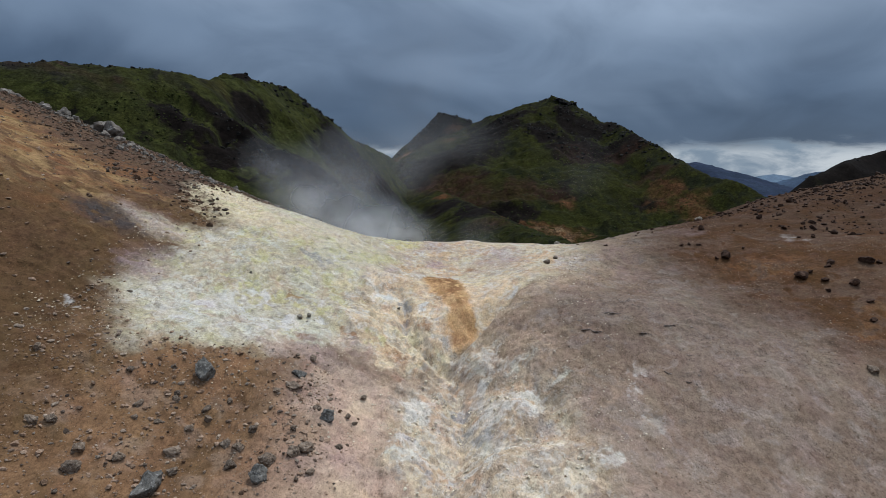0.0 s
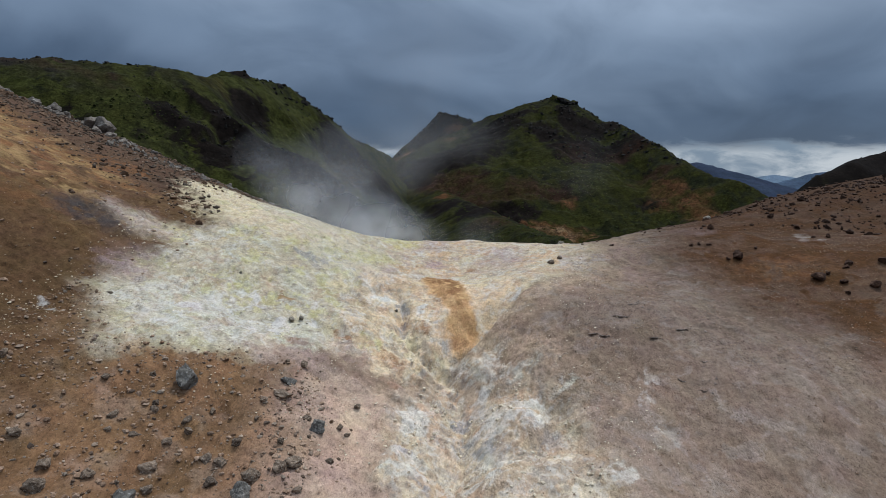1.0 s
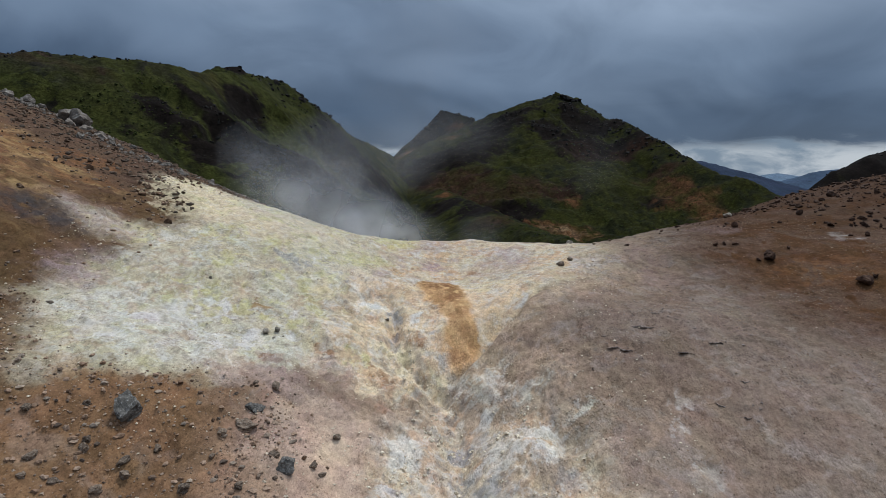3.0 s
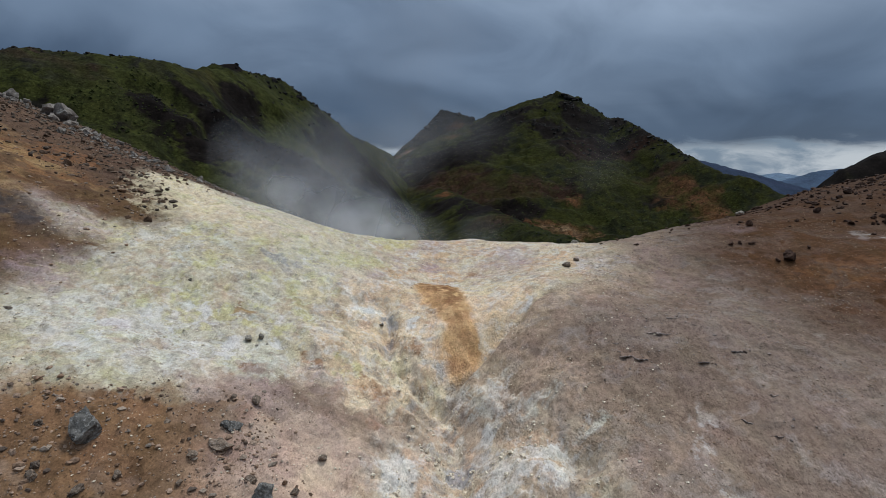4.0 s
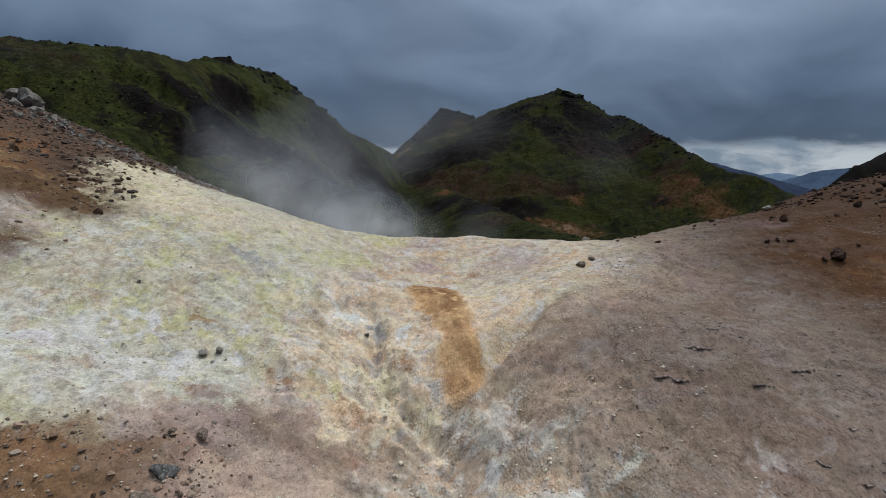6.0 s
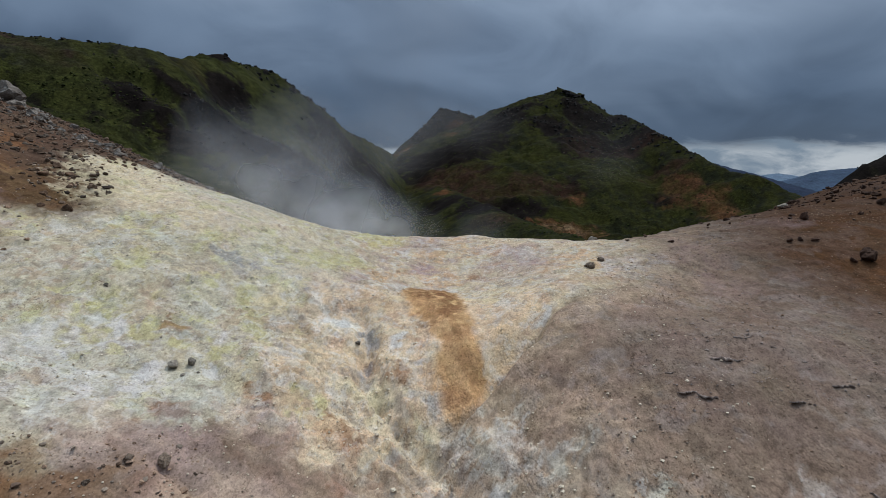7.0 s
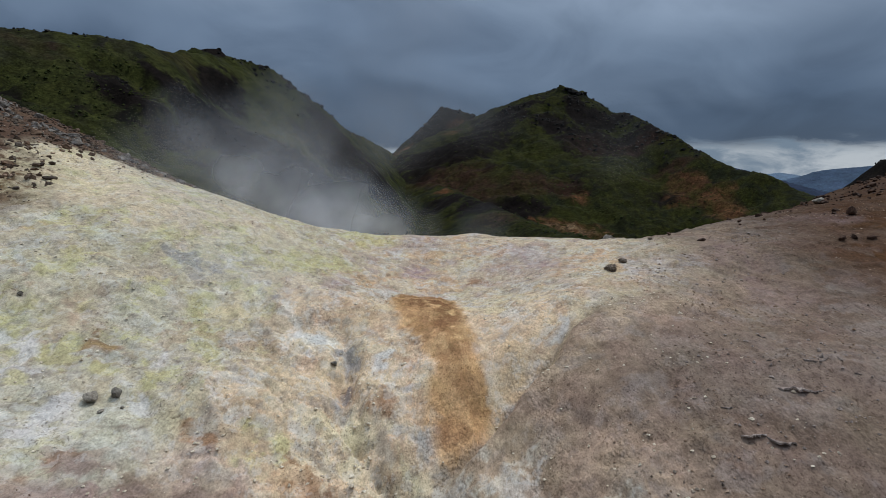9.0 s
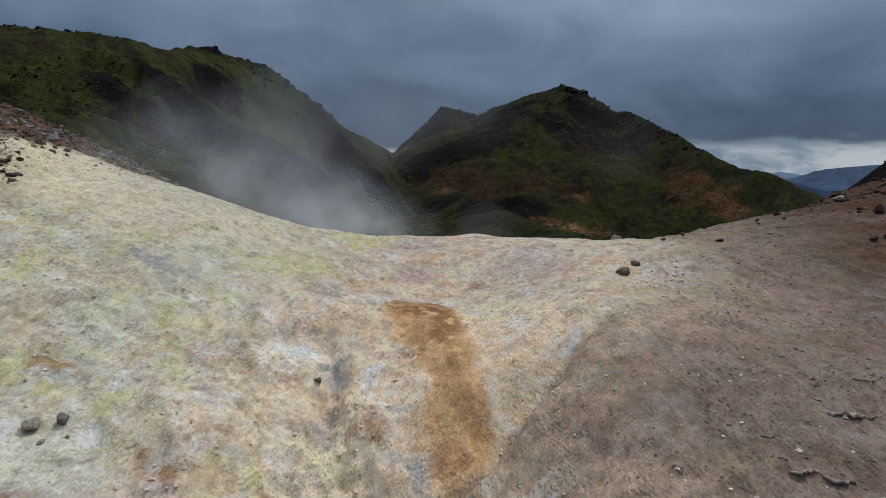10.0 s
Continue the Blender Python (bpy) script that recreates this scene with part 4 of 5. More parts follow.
BLUE_CREST = ((380, 1500, 20), (516.5, 1400, 40), (582, 1400, 58), (618, 1350, 27), (663, 1300, 8), (722, 1250, -16))
TABLE_CREST = ((780, 1500, -26), (864, 1500, 0), (922, 1500, 37), (1029, 1500, 46), (1279, 1500, 62))
DOME_CREST = ((1500, 3600, 5), (1836, 3600, 22), (1902, 3600, 56), (1968, 3600, 63), (2053, 3600, 52), (2141, 3600, 5))


def hill(name, label, crests, fall, seed, rough, x_range, y_range, pitch, paint, mat, hollows=()):
    top = empty(name, (float(np.mean(x_range)), float(np.mean(y_range)), FLOOR))
    tagged(top, label, "hill")
    height_of = lambda x, y: ridge_height(crests, np.asarray(x, float), np.asarray(y, float), fall, seed, rough, hollows)
    ob = sheet("slope", np.arange(x_range[0], x_range[1] + pitch, pitch), np.arange(y_range[0], y_range[1] + pitch, pitch), height_of, paint, mat, mat is HILLSIDE)
    ob.parent = top
    ob.matrix_parent_inverse = Matrix.Translation(top.location).inverted()
    return top, height_of


def adopt(top):
    for c in top.children:
        c.matrix_parent_inverse = Matrix.Translation(top.location).inverted()


# bare earth in the slumped hollows, its colour also darkened for shade under their heads
west, west_z = hill("grassy_hill", "green grassy hill with bare hollows painted dark with shade and a rocky crest", (WEST_CREST, OUTCROP), 0.72, 60, 1.0, (-112, 14), (57, 350), 0.62,
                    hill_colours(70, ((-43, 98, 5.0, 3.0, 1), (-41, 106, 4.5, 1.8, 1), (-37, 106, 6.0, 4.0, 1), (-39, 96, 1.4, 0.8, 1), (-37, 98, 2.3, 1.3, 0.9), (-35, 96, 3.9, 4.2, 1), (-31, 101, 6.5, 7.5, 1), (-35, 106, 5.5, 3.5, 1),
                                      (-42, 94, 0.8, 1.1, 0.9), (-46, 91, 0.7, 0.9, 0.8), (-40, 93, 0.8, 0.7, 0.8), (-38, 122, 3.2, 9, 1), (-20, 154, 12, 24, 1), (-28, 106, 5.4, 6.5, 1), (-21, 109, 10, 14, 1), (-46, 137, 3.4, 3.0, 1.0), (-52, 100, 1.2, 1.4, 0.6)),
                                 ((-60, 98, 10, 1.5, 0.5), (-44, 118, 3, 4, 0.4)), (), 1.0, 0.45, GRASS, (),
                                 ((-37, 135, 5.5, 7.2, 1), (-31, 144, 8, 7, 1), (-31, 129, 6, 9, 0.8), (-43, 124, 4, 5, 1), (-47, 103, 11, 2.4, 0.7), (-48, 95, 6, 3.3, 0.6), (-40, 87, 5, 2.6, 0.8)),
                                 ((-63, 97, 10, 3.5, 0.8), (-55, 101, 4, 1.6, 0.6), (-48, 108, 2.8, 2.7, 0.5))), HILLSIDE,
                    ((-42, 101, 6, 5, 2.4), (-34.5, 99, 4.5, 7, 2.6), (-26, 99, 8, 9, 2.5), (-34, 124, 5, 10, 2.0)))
crest_rocks(west, west_z, WEST_CREST[2:7], 220, 0.55, 5, 0.4, 1.3)
crest_rocks(west, west_z, OUTCROP, 50, 0.55, 35, 0.6, 1.2)
crest_rocks(west, west_z, WEST_CREST[8:13], 230, 1.5, 25, 0.45, 1.8)
flank_rocks(west, west_z, ((-44, 100, 5, 3), (-37, 106, 5, 4), (-33, 100, 5, 6), (-37, 122, 3, 8), (-35, 150, 4, 16), (-28, 105, 5, 6)), 260, 0.7, 45)
tufts("shrubs", west, west_z, -85, -8, 58, 200, 15000, 0.20, 8, lambda x, y: fbm(x / 9, y / 9, 3, 91) > -0.02)
adopt(west)

# its own grass tone: yellower, and dimmed further as cloud shade
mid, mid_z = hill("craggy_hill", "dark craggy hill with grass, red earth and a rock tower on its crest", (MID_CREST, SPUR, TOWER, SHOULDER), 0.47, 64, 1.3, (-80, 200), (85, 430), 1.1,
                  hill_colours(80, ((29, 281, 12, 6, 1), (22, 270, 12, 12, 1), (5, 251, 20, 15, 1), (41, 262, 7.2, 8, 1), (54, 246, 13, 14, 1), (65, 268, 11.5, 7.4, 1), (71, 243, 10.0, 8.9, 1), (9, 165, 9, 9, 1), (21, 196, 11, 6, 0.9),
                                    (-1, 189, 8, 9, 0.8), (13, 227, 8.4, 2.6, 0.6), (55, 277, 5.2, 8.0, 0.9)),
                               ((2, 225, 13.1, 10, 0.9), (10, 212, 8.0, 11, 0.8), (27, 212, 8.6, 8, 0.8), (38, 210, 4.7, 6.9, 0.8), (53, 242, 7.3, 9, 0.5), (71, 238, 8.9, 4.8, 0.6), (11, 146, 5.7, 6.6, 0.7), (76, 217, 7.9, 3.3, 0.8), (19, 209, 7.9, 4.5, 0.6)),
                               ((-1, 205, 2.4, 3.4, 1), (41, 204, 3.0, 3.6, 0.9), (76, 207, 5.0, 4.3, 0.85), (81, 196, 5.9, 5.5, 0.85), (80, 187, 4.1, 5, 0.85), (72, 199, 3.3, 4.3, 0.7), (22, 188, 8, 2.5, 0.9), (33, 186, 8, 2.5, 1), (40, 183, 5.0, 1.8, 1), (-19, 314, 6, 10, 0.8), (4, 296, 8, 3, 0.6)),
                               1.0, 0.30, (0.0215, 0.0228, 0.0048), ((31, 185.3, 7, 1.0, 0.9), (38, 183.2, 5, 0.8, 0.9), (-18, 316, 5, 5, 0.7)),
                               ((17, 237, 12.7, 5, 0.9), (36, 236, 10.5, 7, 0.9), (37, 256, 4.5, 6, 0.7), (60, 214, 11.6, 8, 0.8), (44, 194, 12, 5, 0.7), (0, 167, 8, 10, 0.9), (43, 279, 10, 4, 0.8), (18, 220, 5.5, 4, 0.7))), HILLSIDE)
crest_rocks(mid, mid_z, MID_CREST[2:12], 280, 1.6, 6, 0.5, 2.2)
tower = random.Random(7)
for k in range(44):
    x, y = tower.uniform(51, 63), tower.gauss(286.2, 1.2)
    crag(mid, tower.choice(CRAG_MESHES), x, y, float(mid_z(np.array([x]), np.array([y]))[0]) - 1.6, tower.uniform(1.8, 3.2), tower, CRAG_ROCK)
flank_rocks(mid, mid_z, ((55, 280, 9, 7), (64, 272, 9, 8), (70, 258, 9, 10), (42, 264, 7, 6), (28, 280, 10, 7), (53, 250, 10, 12), (76, 240, 7, 12)), 420, 1.5, 46)
for k in range(12):
    x = 53.0 + 0.62 * k
    g = tower.uniform(2.6, 3.6)
    crag(mid, tower.choice(CRAG_MESHES), x, 286.6 + tower.gauss(0, 0.5), float(np.interp(x, (52, 57, 61.6), (49.4, 46.8, 45.6))) - 0.38 * g, g, tower, CRAG_ROCK)
tufts("shrubs", mid, mid_z, 0, 110, 105, 290, 6000, 0.30, 9, lambda x, y: fbm(x / 12, y / 12, 3, 92) > 0.05)
adopt(mid)

back_hill, back_z = hill("distant_hill", "dark green pointed hill with a pale earth scar", (BACK_CREST,), 0.6, 66, 1.6, (-180, 200), (330, 600), 2.2,
                    hill_colours(84, ((-3, 470, 14, 16, 1.0), (12, 468, 10, 6, 0.8), (-16, 452, 10, 10, 1.0)), (), ((-26, 424, 12, 7, 0.9), (14, 462, 12, 4, 0.6)), 1.5, 0.4, (0.014, 0.015, 0.0055)), HILLSIDE)
crest_rocks(back_hill, back_z, BACK_CREST[2:7], 150, 3.4, 15, 0.4, 2.4)
adopt(back_hill)

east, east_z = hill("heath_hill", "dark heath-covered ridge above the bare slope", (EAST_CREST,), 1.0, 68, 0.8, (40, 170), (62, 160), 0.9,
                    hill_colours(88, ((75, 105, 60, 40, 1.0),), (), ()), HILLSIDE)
crest_rocks(east, east_z, EAST_CREST[1:7], 60, 0.7, 16, 0.5, 0.9)
adopt(east)



# aerial haze put into the base colour: bluer and paler the farther the hill
def haze_colours(tone):
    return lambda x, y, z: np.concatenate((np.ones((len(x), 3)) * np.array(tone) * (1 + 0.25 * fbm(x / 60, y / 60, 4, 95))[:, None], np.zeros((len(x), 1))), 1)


hill("far_hill", "far dark blue-grey hill", (BLUE_CREST,), 0.30, 72, 1.6, (250, 900), (1150, 1650), 9, haze_colours((0.022, 0.032, 0.055)), FAR_ROCK)
hill("far_plateau", "far flat-topped blue-grey hill", (TABLE_CREST,), 0.32, 74, 1.0, (650, 1500), (1350, 1700), 10, haze_colours((0.045, 0.068, 0.105)), FAR_ROCK)
hill("far_dome", "pale blue dome-shaped hill at the horizon", (DOME_CREST,), 0.25, 76, 1.0, (1300, 2500), (3400, 3900), 18, haze_colours((0.105, 0.150, 0.205)), FAR_ROCK)

# ---- rocks ----
def rest(x, y):
    return float(ground_height(x, y)[0])


def rock_set(name, mat, seed, count, detail, cuts, rough, flat):
    made = [rock_mesh(name, seed + k, detail, cuts, rough, flat) for k in range(count)]
    for me in made:
        me.materials.append(mat)
    return made


DUSTY = rock_set("boulder", DUSTY_ROCK, 110, 8, 4, 8, 0.26, 0.9)
EARTHY = rock_set("rock", EARTHY_ROCK, 130, 6, 3, 14, 0.18, 0.85)
EARTHY_STONES = rock_set("stone", EARTHY_ROCK, 170, 4, 3, 12, 0.2, 0.8)
ASHEN = rock_set("stone", ASHEN_ROCK, 150, 3, 3, 12, 0.16, 0.8)
GREY = rock_set("boulder", GREY_ROCK, 10, 6, 4, 8, 0.26, 0.9)
BROWN_LARGE = rock_set("rock", BROWN_ROCK, 230, 6, 3, 10, 0.26, 0.85)
BROWN = rock_set("rock", BROWN_ROCK, 30, 8, 2, 14, 0.16, 0.85)
PALE = rock_set("boulder", PALE_ROCK, 50, 6, 3, 14, 0.24, 0.9)



def put_rock(name, meshes, x, y, size, rng, label, group, sink=0.16, stretch=0.24):
    ob = new(name, rng.choice(meshes))
    sx, sy, sz = (size * rng.uniform(1 - stretch, 1 + stretch) for _ in range(3))
    sz = min(sz, 1.1 * sx)
    ob.matrix_basis = Matrix.LocRotScale((x, y, rest(x, y) + sz * (0.36 - sink)), Euler((rng.uniform(-0.25, 0.25), rng.uniform(-0.25, 0.25), rng.uniform(0, 6.28))), (sx, sy, sz))
    return tagged(ob, label, "rock", group)


rng = random.Random(4)
# loose boulders on the stony apron: east, north, size
BOULDERS = ((-8.7, 21.3, 1.15), (-5.75, 23.1, 0.85), (-5.7, 22.3, 0.8), (-4.3, 21.2, 0.95), (-4.75, 21.6, 0.45), (-8.7, 16.7, 1.2), (-10.6, 16.2, 0.75), (-12.2, 17.0, 0.7),
            (-10.8, 16.9, 0.6), (-5.7, 17.5, 0.95), (-5.65, 18.3, 0.75), (-10.2, 19.3, 0.5), (-8.6, 18.1, 0.8), (-7.2, 18.8, 0.6), (-6.7, 18.7, 0.5), (-6.5, 19.6, 0.5),
            (-4.6, 19.1, 0.75), (-4.9, 18.7, 0.6), (-3.6, 19.8, 0.45), (-9.8, 21.1, 0.42), (-7.2, 22.4, 0.36), (-10.1, 18.8, 0.36))
for x, y, s in BOULDERS:
    put_rock("boulder", GREY if s > 0.82 else DUSTY, x, y, s if s > 1.0 else 0.76 * s, rng, "grey angular lava boulder with pale crust on brown soil", "boulders on the stony slope", 0.27)
for x, y, s in ((-6.7, 18.0, 0.4), (-8.0, 19.6, 0.36), (-5.5, 24.7, 0.36), (-11.8, 17.3, 0.36), (-13.6, 19.5, 0.32), (-8.4, 19.0, 0.3), (-9.4, 18.9, 0.28), (-5.2, 20.0, 0.3),
                (-7.6, 20.6, 0.28), (-6.2, 21.6, 0.25), (-9.2, 19.9, 0.27), (-11.0, 20.4, 0.25), (-3.2, 23.3, 0.3), (-6.2, 20.8, 0.24), (-8.3, 17.4, 0.35), (-4.2, 18.0, 0.3)):
    put_rock("stone", DUSTY, x, y, s, rng, "small grey stone lying on reddish soil", "stones on the stony slope")
# smaller stones that lie in clusters round the larger boulders
for x, y, s in BOULDERS:
    if s < 0.7:
        continue
    for k in range(rng.randint(3, 6)):
        far, turn = s * rng.uniform(0.5, 1.5), rng.uniform(0, 6.28)
        put_rock("stone", DUSTY if k % 2 else EARTHY_STONES, x + far * math.cos(turn), y + far * math.sin(turn), s * rng.uniform(0.10, 0.28), rng,
                 "small grey stone beside a larger boulder on reddish soil", "stones on the stony slope", 0.2)
# pale and grey stones in the sulphur field and on the saddle
for x, y, s in ((-6.9, 28.3, 0.42), (-6.55, 28.6, 0.36), (-2.4, 31.9, 0.22), (-10.0, 30.7, 0.22), (-6.5, 27.9, 0.16), (-6.2, 28.2, 0.14), (6.5, 37.2, 0.5), (7.2, 38.2, 0.34), (8.3, 43.4, 0.3), (9.4, 41.8, 0.25)):
    put_rock("stone", ASHEN if y < 33 else DUSTY, x, y, s if y < 33 else 0.8 * s, rng, "grey stone half sunk in pale mineral crust", "stones in the pale field")
# dark rocks on the eastern slope
DARK = ((17.0, 35.8, 0.85), (16.5, 35.9, 0.35), (19.3, 31.8, 0.8), (19.9, 32.1, 0.4), (21.1, 32.5, 0.5), (21.5, 32.9, 0.5), (22.8, 32.0, 0.95), (23.3, 31.7, 0.5),
        (20.9, 30.0, 0.8), (20.0, 31.0, 0.55), (19.6, 30.0, 0.4), (20.5, 28.2, 0.6), (16.4, 38.2, 0.42), (15.3, 38.2, 0.32), (15.8, 38.3, 0.3), (25.0, 40.4, 0.6),
        (25.6, 39.1, 0.7), (23.9, 38.5, 0.5), (23.0, 38.6, 0.4), (24.9, 41.4, 0.5), (11.0, 40.3, 0.34), (10.8, 43.4, 0.3), (19.5, 26.6, 0.5), (18.6, 36.9, 0.3))
for x, y, s in DARK:
    put_rock("rock", BROWN_LARGE, x, y, 0.82 * s, rng, "dark brown scoria rock on bare orange-brown soil", "dark rocks on the bare slope", 0.15)
placed = 0
while placed < 250:
    y = rng.uniform(33, 61)
    x = rng.uniform(13, 46)
    if y < 51 - 0.5 * x or x > 0.8 * y + 2 or (x < 17 and y < 40) or rng.random() > 0.25 + 0.03 * (x - 14):
        continue
    s = 0.19 + 0.44 * rng.random() ** 2.4
    for k in range(rng.choice((1, 1, 1, 2, 3))):
        put_rock("rock", BROWN, x + rng.gauss(0, 0.6) * (k > 0), y + rng.gauss(0, 0.5) * (k > 0), s * (1 if k == 0 else rng.uniform(0.4, 0.9)), rng,
                 "dark brown scoria rock on bare orange-brown soil", "dark rocks on the bare slope", 0.15)
        placed += 1
# the grey-capped block and stones along the eastern rim
put_rock("boulder", ASHEN, 9.0, 46.8, 0.6, rng, "pale grey boulder on the rim of the slope", "rim boulders")
put_rock("boulder", ASHEN, 20.8, 48.6, 0.75, rng, "pale grey boulder on the rim of the slope", "rim boulders")
put_rock("rock", DUSTY, 17.1, 23.1, 0.45, rng, "grey rock on the brown eastern slope", "rim boulders")
put_rock("rock", DUSTY, 17.4, 22.5, 0.3, rng, "grey rock on the brown eastern slope", "rim boulders")

# broken rock along the western rim
RIM = ((-47, 58), (-40, 58), (-35, 57), (-30, 55.5), (-25.5, 51), (-21.5, 48.5), (-18.5, 46.5), (-15.5, 47.5), (-12, 47.5))
ends = [0.0]
for p, q in zip(RIM[:-1], RIM[1:]):
    ends.append(ends[-1] + math.dist(p, q))
for k in range(330):
    u = rng.uniform(0, ends[-1]) ** 1.0
    x = float(np.interp(u, ends, [p[0] for p in RIM])) + rng.gauss(0, 0.9)
    y = float(np.interp(u, ends, [p[1] for p in RIM])) + rng.gauss(0, 1.3)
    s = (0.25 + 1.0 * rng.random() ** 2.0) * float(np.interp(x, (-45, -26, -14), (1.1, 0.8, 0.5)))
    if k % 3:
        put_rock("boulder", PALE, x, y, s, rng, "weathered grey boulder among rubble on the rim", "rubble along the western rim", 0.26)
    else:
        y -= abs(rng.gauss(0, 3.5))
        put_rock("boulder", EARTHY, x, y, 0.8 * s, rng, "weathered brown boulder in the scree under the rim", "rubble along the western rim", 0.26)
for x, y, s in ((-31.0, 55.5, 2.5), (-30.0, 55.0, 1.9), (-35.8, 57.5, 1.8), (-40.5, 57, 1.3), (-29.0, 54.5, 1.1), (-26.5, 52.2, 1.0), (-41.5, 58, 1.2)):
    put_rock("boulder", PALE, x, y, s, rng, "large pale grey boulder on the rocky rim", "rubble along the western rim", 0.15)
for x, y, s in ((-20.9, 40.8, 0.7), (-19.9, 39.0, 0.75), (-17.4, 42.0, 0.5), (-16.6, 39.0, 0.6), (-16.1, 37.3, 0.8), (-15.7, 38.4, 0.7), (-16.6, 37.6, 0.5), (-13.7, 34.8, 0.7), (-15.1, 37.4, 0.5),
                (-14.9, 35.4, 0.5), (-18.3, 37.3, 0.5), (-18.7, 31.7, 0.55), (-15.6, 36.6, 0.4), (-14.4, 34.4, 0.4), (-17.2, 38.0, 0.45), (-16.2, 35.6, 0.4), (-14.2, 37.9, 0.35)):
    put_rock("rock", EARTHY, x, y, 0.72 * s, rng, "brown rock on ochre soil", "rocks on the ochre slope", 0.24)


# ---- lifted plates of mud crust on the eastern slope ----
def crust_plate(seed):
    """A thin curled plate of dried mud, about 1 m long, lifted along one edge."""
    rng = random.Random(seed)
    bm = bmesh.new()
    n, m = 13, 4
    grid = []
    for j in range(m):
        row = []
        for i in range(n):
            u, v = i / (n - 1) - 0.5, j / (m - 1)
            w = 0.28 * (1 - (2 * u) ** 4) * (0.7 + 0.5 * rng.random())
            p = Vector((u, -v * w + 0.05 * math.sin(7 * u + seed), 0.075 * (v ** 1.7) * (0.5 + 0.9 * rng.random()) * (1 - abs(2 * u) ** 3)))
            p.z += 0.03 * noise.noise(p * 6 + Vector((seed, 0, 0)))
            row.append((bm.verts.new(p), bm.verts.new(p - Vector((0, 0.01, 0.035)))))
        grid.append(row)
    for j in range(m - 1):
        for i in range(n - 1):
            a, b, c, d = grid[j][i], grid[j][i + 1], grid[j + 1][i + 1], grid[j + 1][i]
            bm.faces.new((a[0], b[0], c[0], d[0]))
            bm.faces.new((d[1], c[1], b[1], a[1]))
    rim = [grid[0][i] for i in range(n)] + [grid[j][-1] for j in range(1, m)] + [grid[-1][i] for i in range(n - 2, -1, -1)] + [grid[j][0] for j in range(m - 2, 0, -1)]
    for a, b in zip(rim, rim[1:] + rim[:1]):
        bm.faces.new((b[0], a[0], a[1], b[1]))
    bmesh.ops.recalc_face_normals(bm, faces=bm.faces)
    me = bpy.data.meshes.new("crust_plate")
    bm.to_mesh(me)
    bm.free()
    me.materials.append(CRUST)
    return me


PLATES = [crust_plate(k) for k in range(6)]
for x, y, s, turn in ((8.8, 31.0, 0.9, -50), (8.2, 29.5, 1.0, -15), (9.2, 29.45, 1.7, 3), (8.05, 28.5, 1.2, -25), (8.5, 28.4, 0.8, 8), (9.5, 28.8, 0.7, -40), (6.7, 27.4, 0.9, 10), (7.2, 27.2, 1.1, -8), (7.5, 26.8, 0.8, 14),
                      (6.6, 28.3, 0.6, 20), (9.1, 26.7, 0.8, 15), (10.5, 27.2, 1.0, 10), (12.7, 27.6, 0.8, 10), (10.5, 25.0, 0.8, -40), (9.4, 24.1, 0.8, -50), (9.9, 23.5, 0.7, -40), (9.5, 33.1, 0.6, 0), (10.7, 36.2, 0.7, 10)):
    ob = new("crust_plate", PLATES[int(x * 10) % 6])
    ob.matrix_basis = pose(x, y, rest(x, y) - 0.05, rng.uniform(-6, 10), rng.uniform(-8, 8), turn) @ Matrix.Diagonal((0.6 * s, 0.8 * s, 0.8 * s, 1))
    tagged(ob, "curled grey-brown plate of dried mud crust", "mud crust", "plates of mud crust")


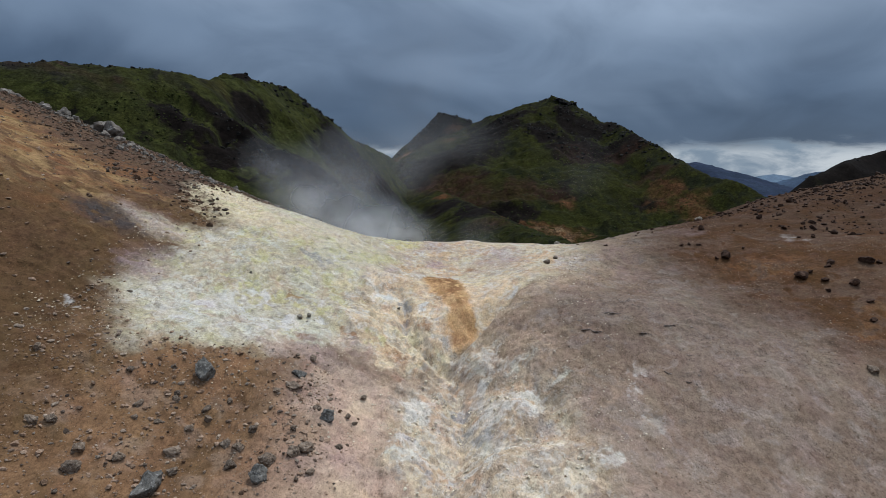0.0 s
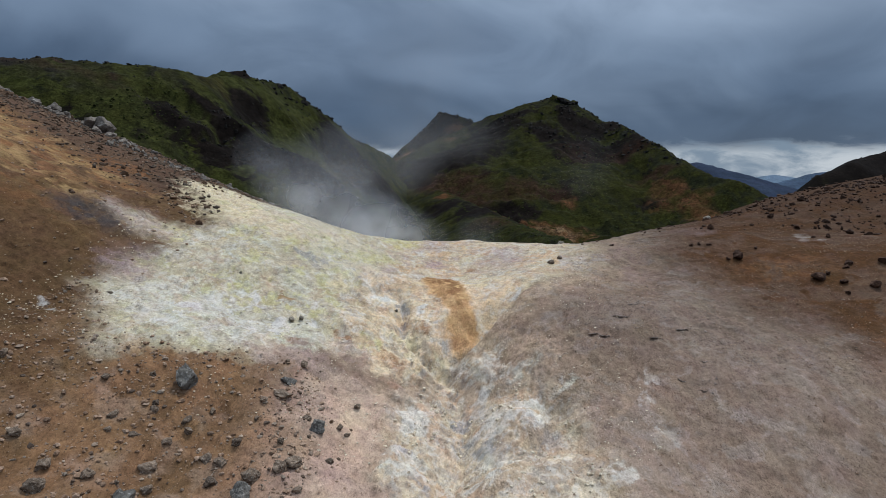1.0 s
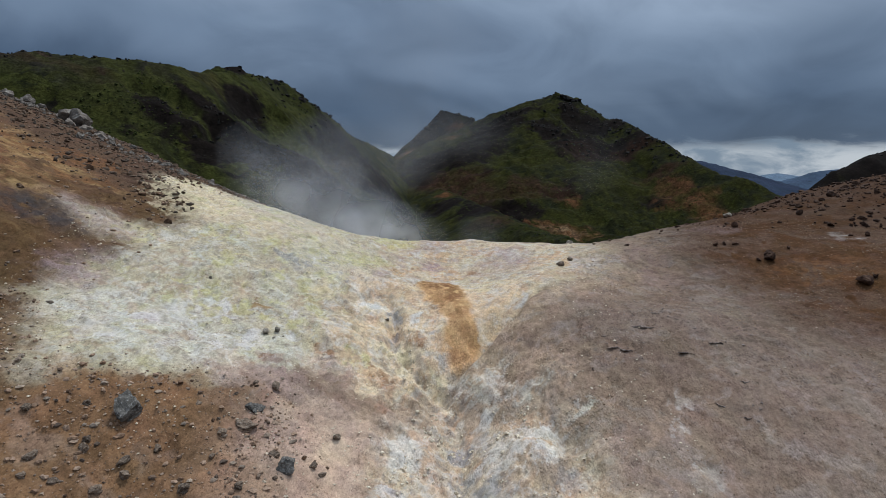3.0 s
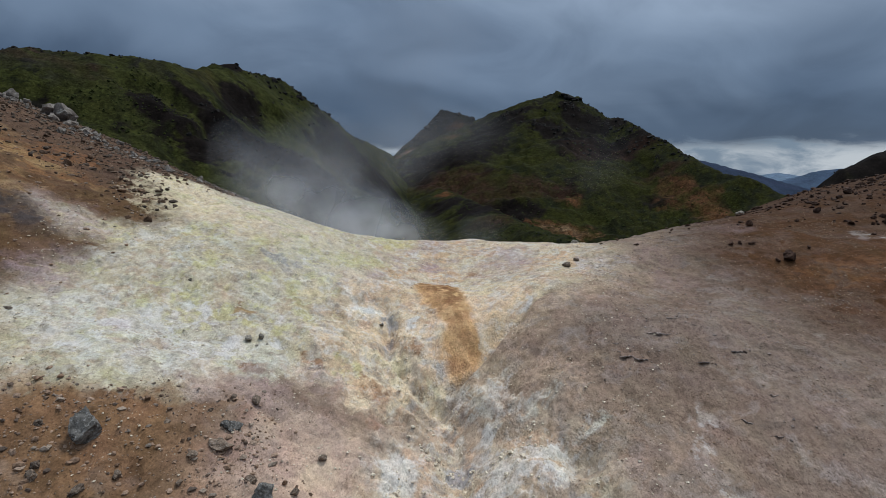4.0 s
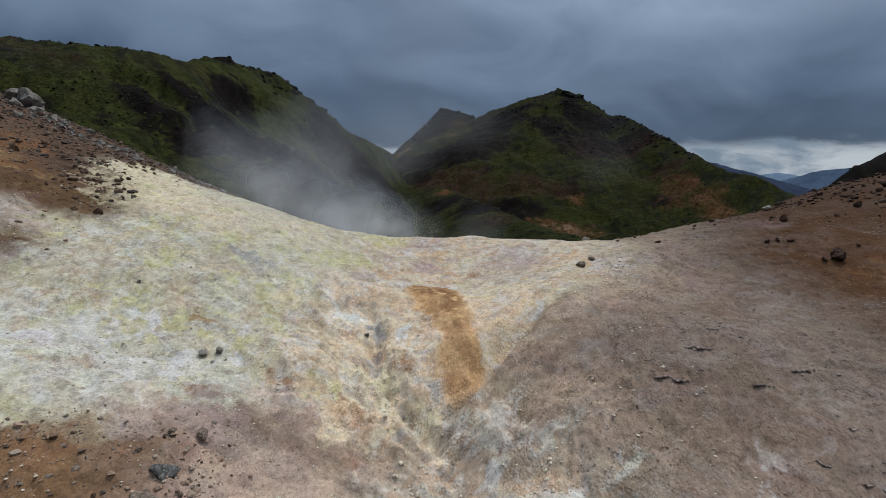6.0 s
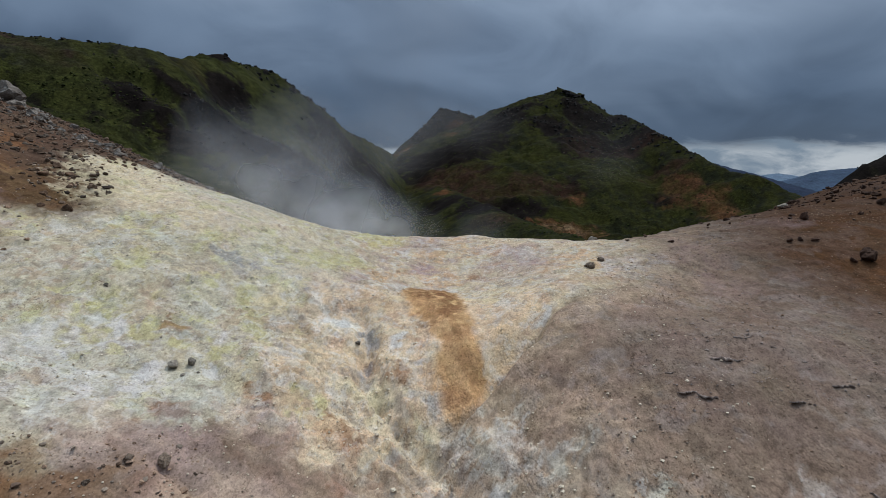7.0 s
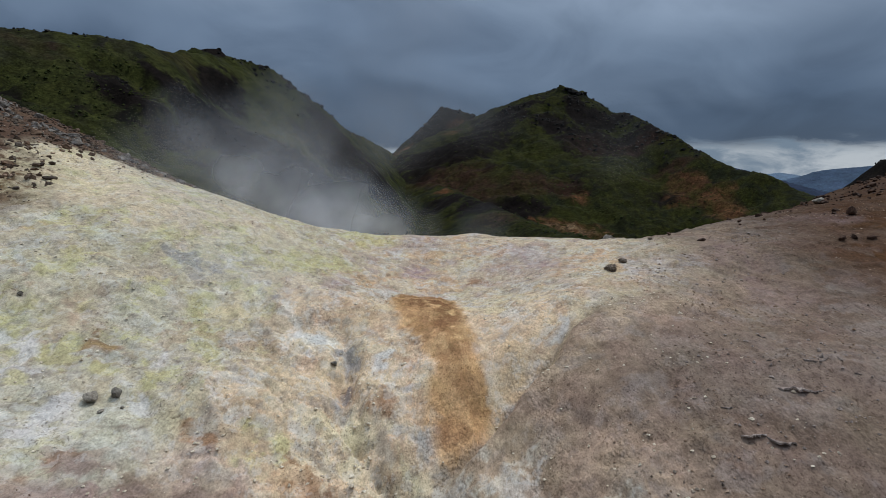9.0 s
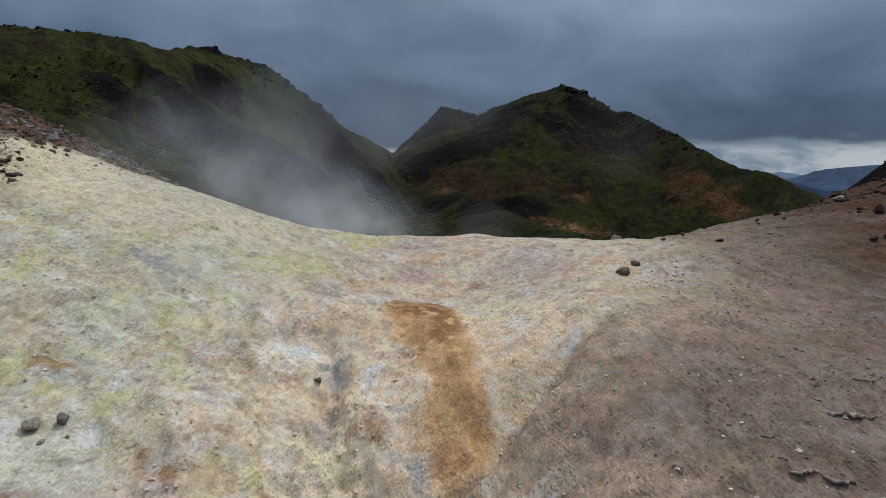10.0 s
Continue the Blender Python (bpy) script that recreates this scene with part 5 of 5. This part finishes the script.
# ---- loose stones ----
def scatter(name, label, count, x0, x1, y0, y1, size, seed, density, mat):
    """Small stones past counting, in one mesh; density gives the odds at a place."""
    rng = np.random.default_rng(seed)
    x, y = rng.uniform(x0, x1, count), rng.uniform(y0, y1, count)
    keep = rng.random(count) < density(x, y)
    x, y = x[keep], y[keep]
    z = ground_height(x, y)
    if size < 0.035:
        shell = np.array([(1, 0, 0), (-1, 0, 0), (0, 1, 0), (0, -1, 0), (0, 0, 1), (0, 0, -1)], float)
        tri = np.array([(0, 2, 4), (2, 1, 4), (1, 3, 4), (3, 0, 4), (2, 0, 5), (1, 2, 5), (3, 1, 5), (0, 3, 5)])
    else:
        t = (1 + 5 ** 0.5) / 2
        shell = np.array([(-1, t, 0), (1, t, 0), (-1, -t, 0), (1, -t, 0), (0, -1, t), (0, 1, t), (0, -1, -t), (0, 1, -t), (t, 0, -1), (t, 0, 1), (-t, 0, -1), (-t, 0, 1)]) / 1.9
        tri = np.array([(0, 11, 5), (0, 5, 1), (0, 1, 7), (0, 7, 10), (0, 10, 11), (1, 5, 9), (5, 11, 4), (11, 10, 2), (10, 7, 6), (7, 1, 8),
                        (3, 9, 4), (3, 4, 2), (3, 2, 6), (3, 6, 8), (3, 8, 9), (4, 9, 5), (2, 4, 11), (6, 2, 10), (8, 6, 7), (9, 8, 1)])
    n = len(x)
    r = size * (0.35 + 1.9 * rng.random(n) ** 4.0)
    shape = shell[None] * rng.uniform(0.6, 1.35, (n, len(shell), 1)) * np.stack((rng.uniform(0.7, 1.4, n), rng.uniform(0.7, 1.2, n), rng.uniform(0.45, 0.85, n)), 1)[:, None, :]
    a = rng.uniform(0, 6.28, n)
    c, s = np.cos(a)[:, None], np.sin(a)[:, None]
    px = (shape[..., 0] * c - shape[..., 1] * s) * r[:, None] + x[:, None]
    py = (shape[..., 0] * s + shape[..., 1] * c) * r[:, None] + y[:, None]
    pz = shape[..., 2] * r[:, None] + z[:, None] + 0.15 * r[:, None]
    me = bpy.data.meshes.new(name)
    me.from_pydata(np.stack((px, py, pz), -1).reshape(-1, 3).tolist(), [], (tri[None] + len(shell) * np.arange(n)[:, None, None]).reshape(-1, 3).tolist())
    me.materials.append(mat)
    return tagged(new(name, me), label, "stones", kind="stuff")


def pebble_material(name, tone):
    m, t, bsdf = material(name, 0.9)
    geo = t.nodes.new("ShaderNodeNewGeometry")
    col = ramp(t, geo.outputs["Random Per Island"], [(0.0, (0.085, 0.065, 0.052)), (0.2, (0.22, 0.140, 0.092)), (0.65, (0.34, 0.235, 0.165)), (0.85, (0.18, 0.145, 0.115)), (1.0, (0.36, 0.28, 0.21))], False)
    n = noise_node(t, place(t), 18.0, 4.0, 0.6)
    col = blend(t, 1.0, col, ramp(t, n, [(0.3, 0.7 * tone), (0.7, 1.2 * tone)]), "MULTIPLY")
    link(t, col, bsdf.inputs["Base Color"])
    return m


SCATTERED = pebble_material("scattered_pebbles", 1.0)
SCREE = pebble_material("scree_stones", 0.42)
scatter("pebbles", "loose brown and grey pebbles on reddish soil", 13000, -15, -2.2, 0, 25.5, 0.05, 1,
        lambda x, y: (1 - region(PALE_FIELD, x, y, 0.8)) * step(-3.2, -5.2, x + 0.15 * (y - 20)) * (0.2 + 0.8 * step(-0.2, 0.3, fbm(x * 0.6, y * 0.6, 3, 51))), SCATTERED)
scatter("fine_gravel", "fine brown gravel on the reddish soil", 16000, -15, -2.2, 6, 25.5, 0.026, 8,
        lambda x, y: (1 - region(PALE_FIELD, x, y, 0.8)) * step(-2.6, -5.2, x + 0.15 * (y - 20)), SCATTERED)
scatter("gravel", "sparse gravel on the ochre slope", 4000, -34, -13, 18, 47, 0.05, 2, lambda x, y: 0.6 * step(-12, -15, x), SCATTERED)
scatter("gravel", "sparse gravel and mud crumbs on the grey slope", 46000, 3, 26, 17, 46, 0.021, 3,
        lambda x, y: step(0.0, 1.5, x - 4 - 0.3 * (y - 28)) * (0.15 + 0.85 * step(0.0, 0.4, fbm(x * 0.35, y * 0.35, 3, 53))), SCATTERED)
scatter("crumbs", "crumbs of mineral crust on the pale field", 22000, -16, 8, 20, 46, 0.026, 4, lambda x, y: (1 - region(RUST_MAT, x, y, 0.3)) * (0.2 + 0.6 * step(0.0, 0.4, fbm(x * 0.5, y * 0.5, 3, 54))), CRUMBS)
scatter("rubble", "brown and grey rubble under the rocky rim", 10000, -46, -13, 35, 60, 0.085, 5, lambda x, y: step(-1.5, 4.5, y - 0.55 * (-x - 17.7) - 36.0) * (1 - region(PALE_FIELD, x, y, 0.8)), SCREE)
scatter("scoria", "small dark brown scoria stones on the bare slope", 5200, 13, 46, 33, 61, 0.10, 12,
        lambda x, y: (y > 51 - 0.5 * x) * (x < 0.8 * y + 2) * ((x > 17) | (y > 40)) * np.clip(0.25 + 0.03 * (x - 14), 0, 1) * (0.4 + 0.8 * step(-0.1, 0.3, fbm(x * 0.4, y * 0.4, 3, 59))), BROWN_ROCK)
CLOD_SPOTS = ((8.8, 29.8, 1.6, 1.0, 1.0), (8.0, 27.4, 1.8, 0.6, 0.9), (10.4, 27.0, 1.2, 0.5, 0.8), (10.6, 36.2, 1.4, 1.0, 0.8), (13.4, 40.2, 1.4, 0.9, 0.8), (12.6, 27.4, 0.9, 0.5, 0.6),
              (16.0, 31.4, 1.4, 0.6, 0.6), (9.6, 34.6, 1.0, 0.5, 0.6), (10.2, 24.0, 0.6, 0.9, 0.5), (11.5, 33.0, 1.2, 0.6, 0.5))
scatter("mud_clods", "broken clods of grey mud crust on the bare slope", 9000, 5, 18, 22, 42, 0.030, 6, lambda x, y: spots(CLOD_SPOTS, x + 0.5 * fbm(x, y, 3, 56), y, 0.8), CRUST)
scatter("crust_lumps", "knobbly lumps of pale mineral crust in the gully", 5000, -2.8, 6, 16.5, 31.5, 0.045, 7,
        lambda x, y: np.maximum(region(GREY_BED, x, y, 0.5) * step(0.0, 0.35, fbm(x * 0.9, y * 0.9, 4, 57)), spots(((-1.5, 29.6, 0.5, 1.6, 0.8),), x, y, 0.5)), CRUMBS)

# ---- steam ----
def puff(plume, x, y, z, size, strength, seed):
    """One billow of steam: a shallow bowed shell, densest in its heart and thinning to nothing at its rim."""
    n = 34
    u, v = np.meshgrid(np.linspace(-1, 1, n), np.linspace(-1, 1, n))
    u, v = u.ravel(), v.ravel()
    r = np.hypot(u, v)
    bow = 0.35 * (1 - np.clip(r, 0, 1.4) ** 2)
    px = size * 1.25 * (u + 0.10 * fbm(u * 1.1 + seed, v * 1.1, 2, seed))
    py = -size * (bow + 0.06 * fbm(u * 0.9, v * 0.9 + seed, 2, seed + 1))
    pz = size * (v + 0.10 * fbm(u * 1.1, v * 1.1 + seed, 2, seed + 2))
    ragged = r + 0.38 * fbm(u * 1.3 + seed, v * 1.3, 4, seed + 3, 0.5)
    soft = (1 - step(0.0, 0.95, ragged)) * (1 - step(0.75, 1.0, r))
    curl = np.clip(0.85 + 0.5 * fbm(u * 1.5 + seed, v * 1.5 + 3, 4, seed + 4, 0.5), 0.1, 1.5)
    me = bpy.data.meshes.new("puff")
    i = (np.arange(n - 1)[:, None] * n + np.arange(n - 1)[None, :]).ravel()
    veil = np.clip(1.4 * strength * soft * curl, 0, 1).astype(np.float32)
    quads = np.stack((i, i + 1, i + n + 1, i + n), 1)
    quads = quads[veil[quads].max(1) > 0.0005]
    kept, slots = np.unique(quads, return_inverse=True)
    me.from_pydata(np.stack((px, py, pz), 1)[kept].tolist(), [], slots.reshape(-1, 4).tolist())
    at = me.attributes.new("veil", "FLOAT", "POINT")
    at.data.foreach_set("value", veil[kept])
    me.polygons.foreach_set("use_smooth", np.ones(len(me.polygons), bool))
    me.materials.append(STEAM)
    ob = new("puff", me)
    ob.parent = plume
    ob.location = Vector((x, y, z)) - plume.location
    return ob


def steam_plume(label, billows, seed):
    plume = empty("steam_plume", billows[0][:3])
    for k, b in enumerate(billows):
        puff(plume, *b, seed + 7 * k)
    return tagged(plume, label, "steam", "steam plumes")


# billows: east, north, height, size, density
steam_plume("thin white steam drifting up from a vent behind the rim",
            ((-2.6, 49.8, 4.6, 3.0, 0.48), (-5.2, 50.2, 5.2, 3.4, 0.50), (-8.0, 50.8, 6.2, 3.7, 0.44), (-11.2, 52.2, 7.8, 3.6, 0.32), (-9.0, 53.2, 10.0, 4.6, 0.18),
             (-14.4, 54.6, 10.2, 4.0, 0.18)), 3)
steam_plume("faint rising steam thinning into the air above the rim",
            ((-4.0, 61.0, 12.5, 6.4, 0.12), (-2.0, 64.0, 21.0, 7.0, 0.08)), 71)
steam_plume("faint low steam beyond the saddle", ((3.6, 67.0, 2.4, 3.4, 0.12), (2.0, 92.0, 15.5, 8.0, 0.07), (15.0, 71.0, 10.0, 5.0, 0.025)), 111)
steam_plume("faint wisp of steam over the sulphur field", ((-4.4, 33.0, 4.6, 1.7, 0.13), (-6.0, 33.8, 5.4, 2.0, 0.16), (-7.6, 35.2, 6.6, 2.2, 0.14), (-9.2, 36.4, 7.8, 2.4, 0.09)), 141)
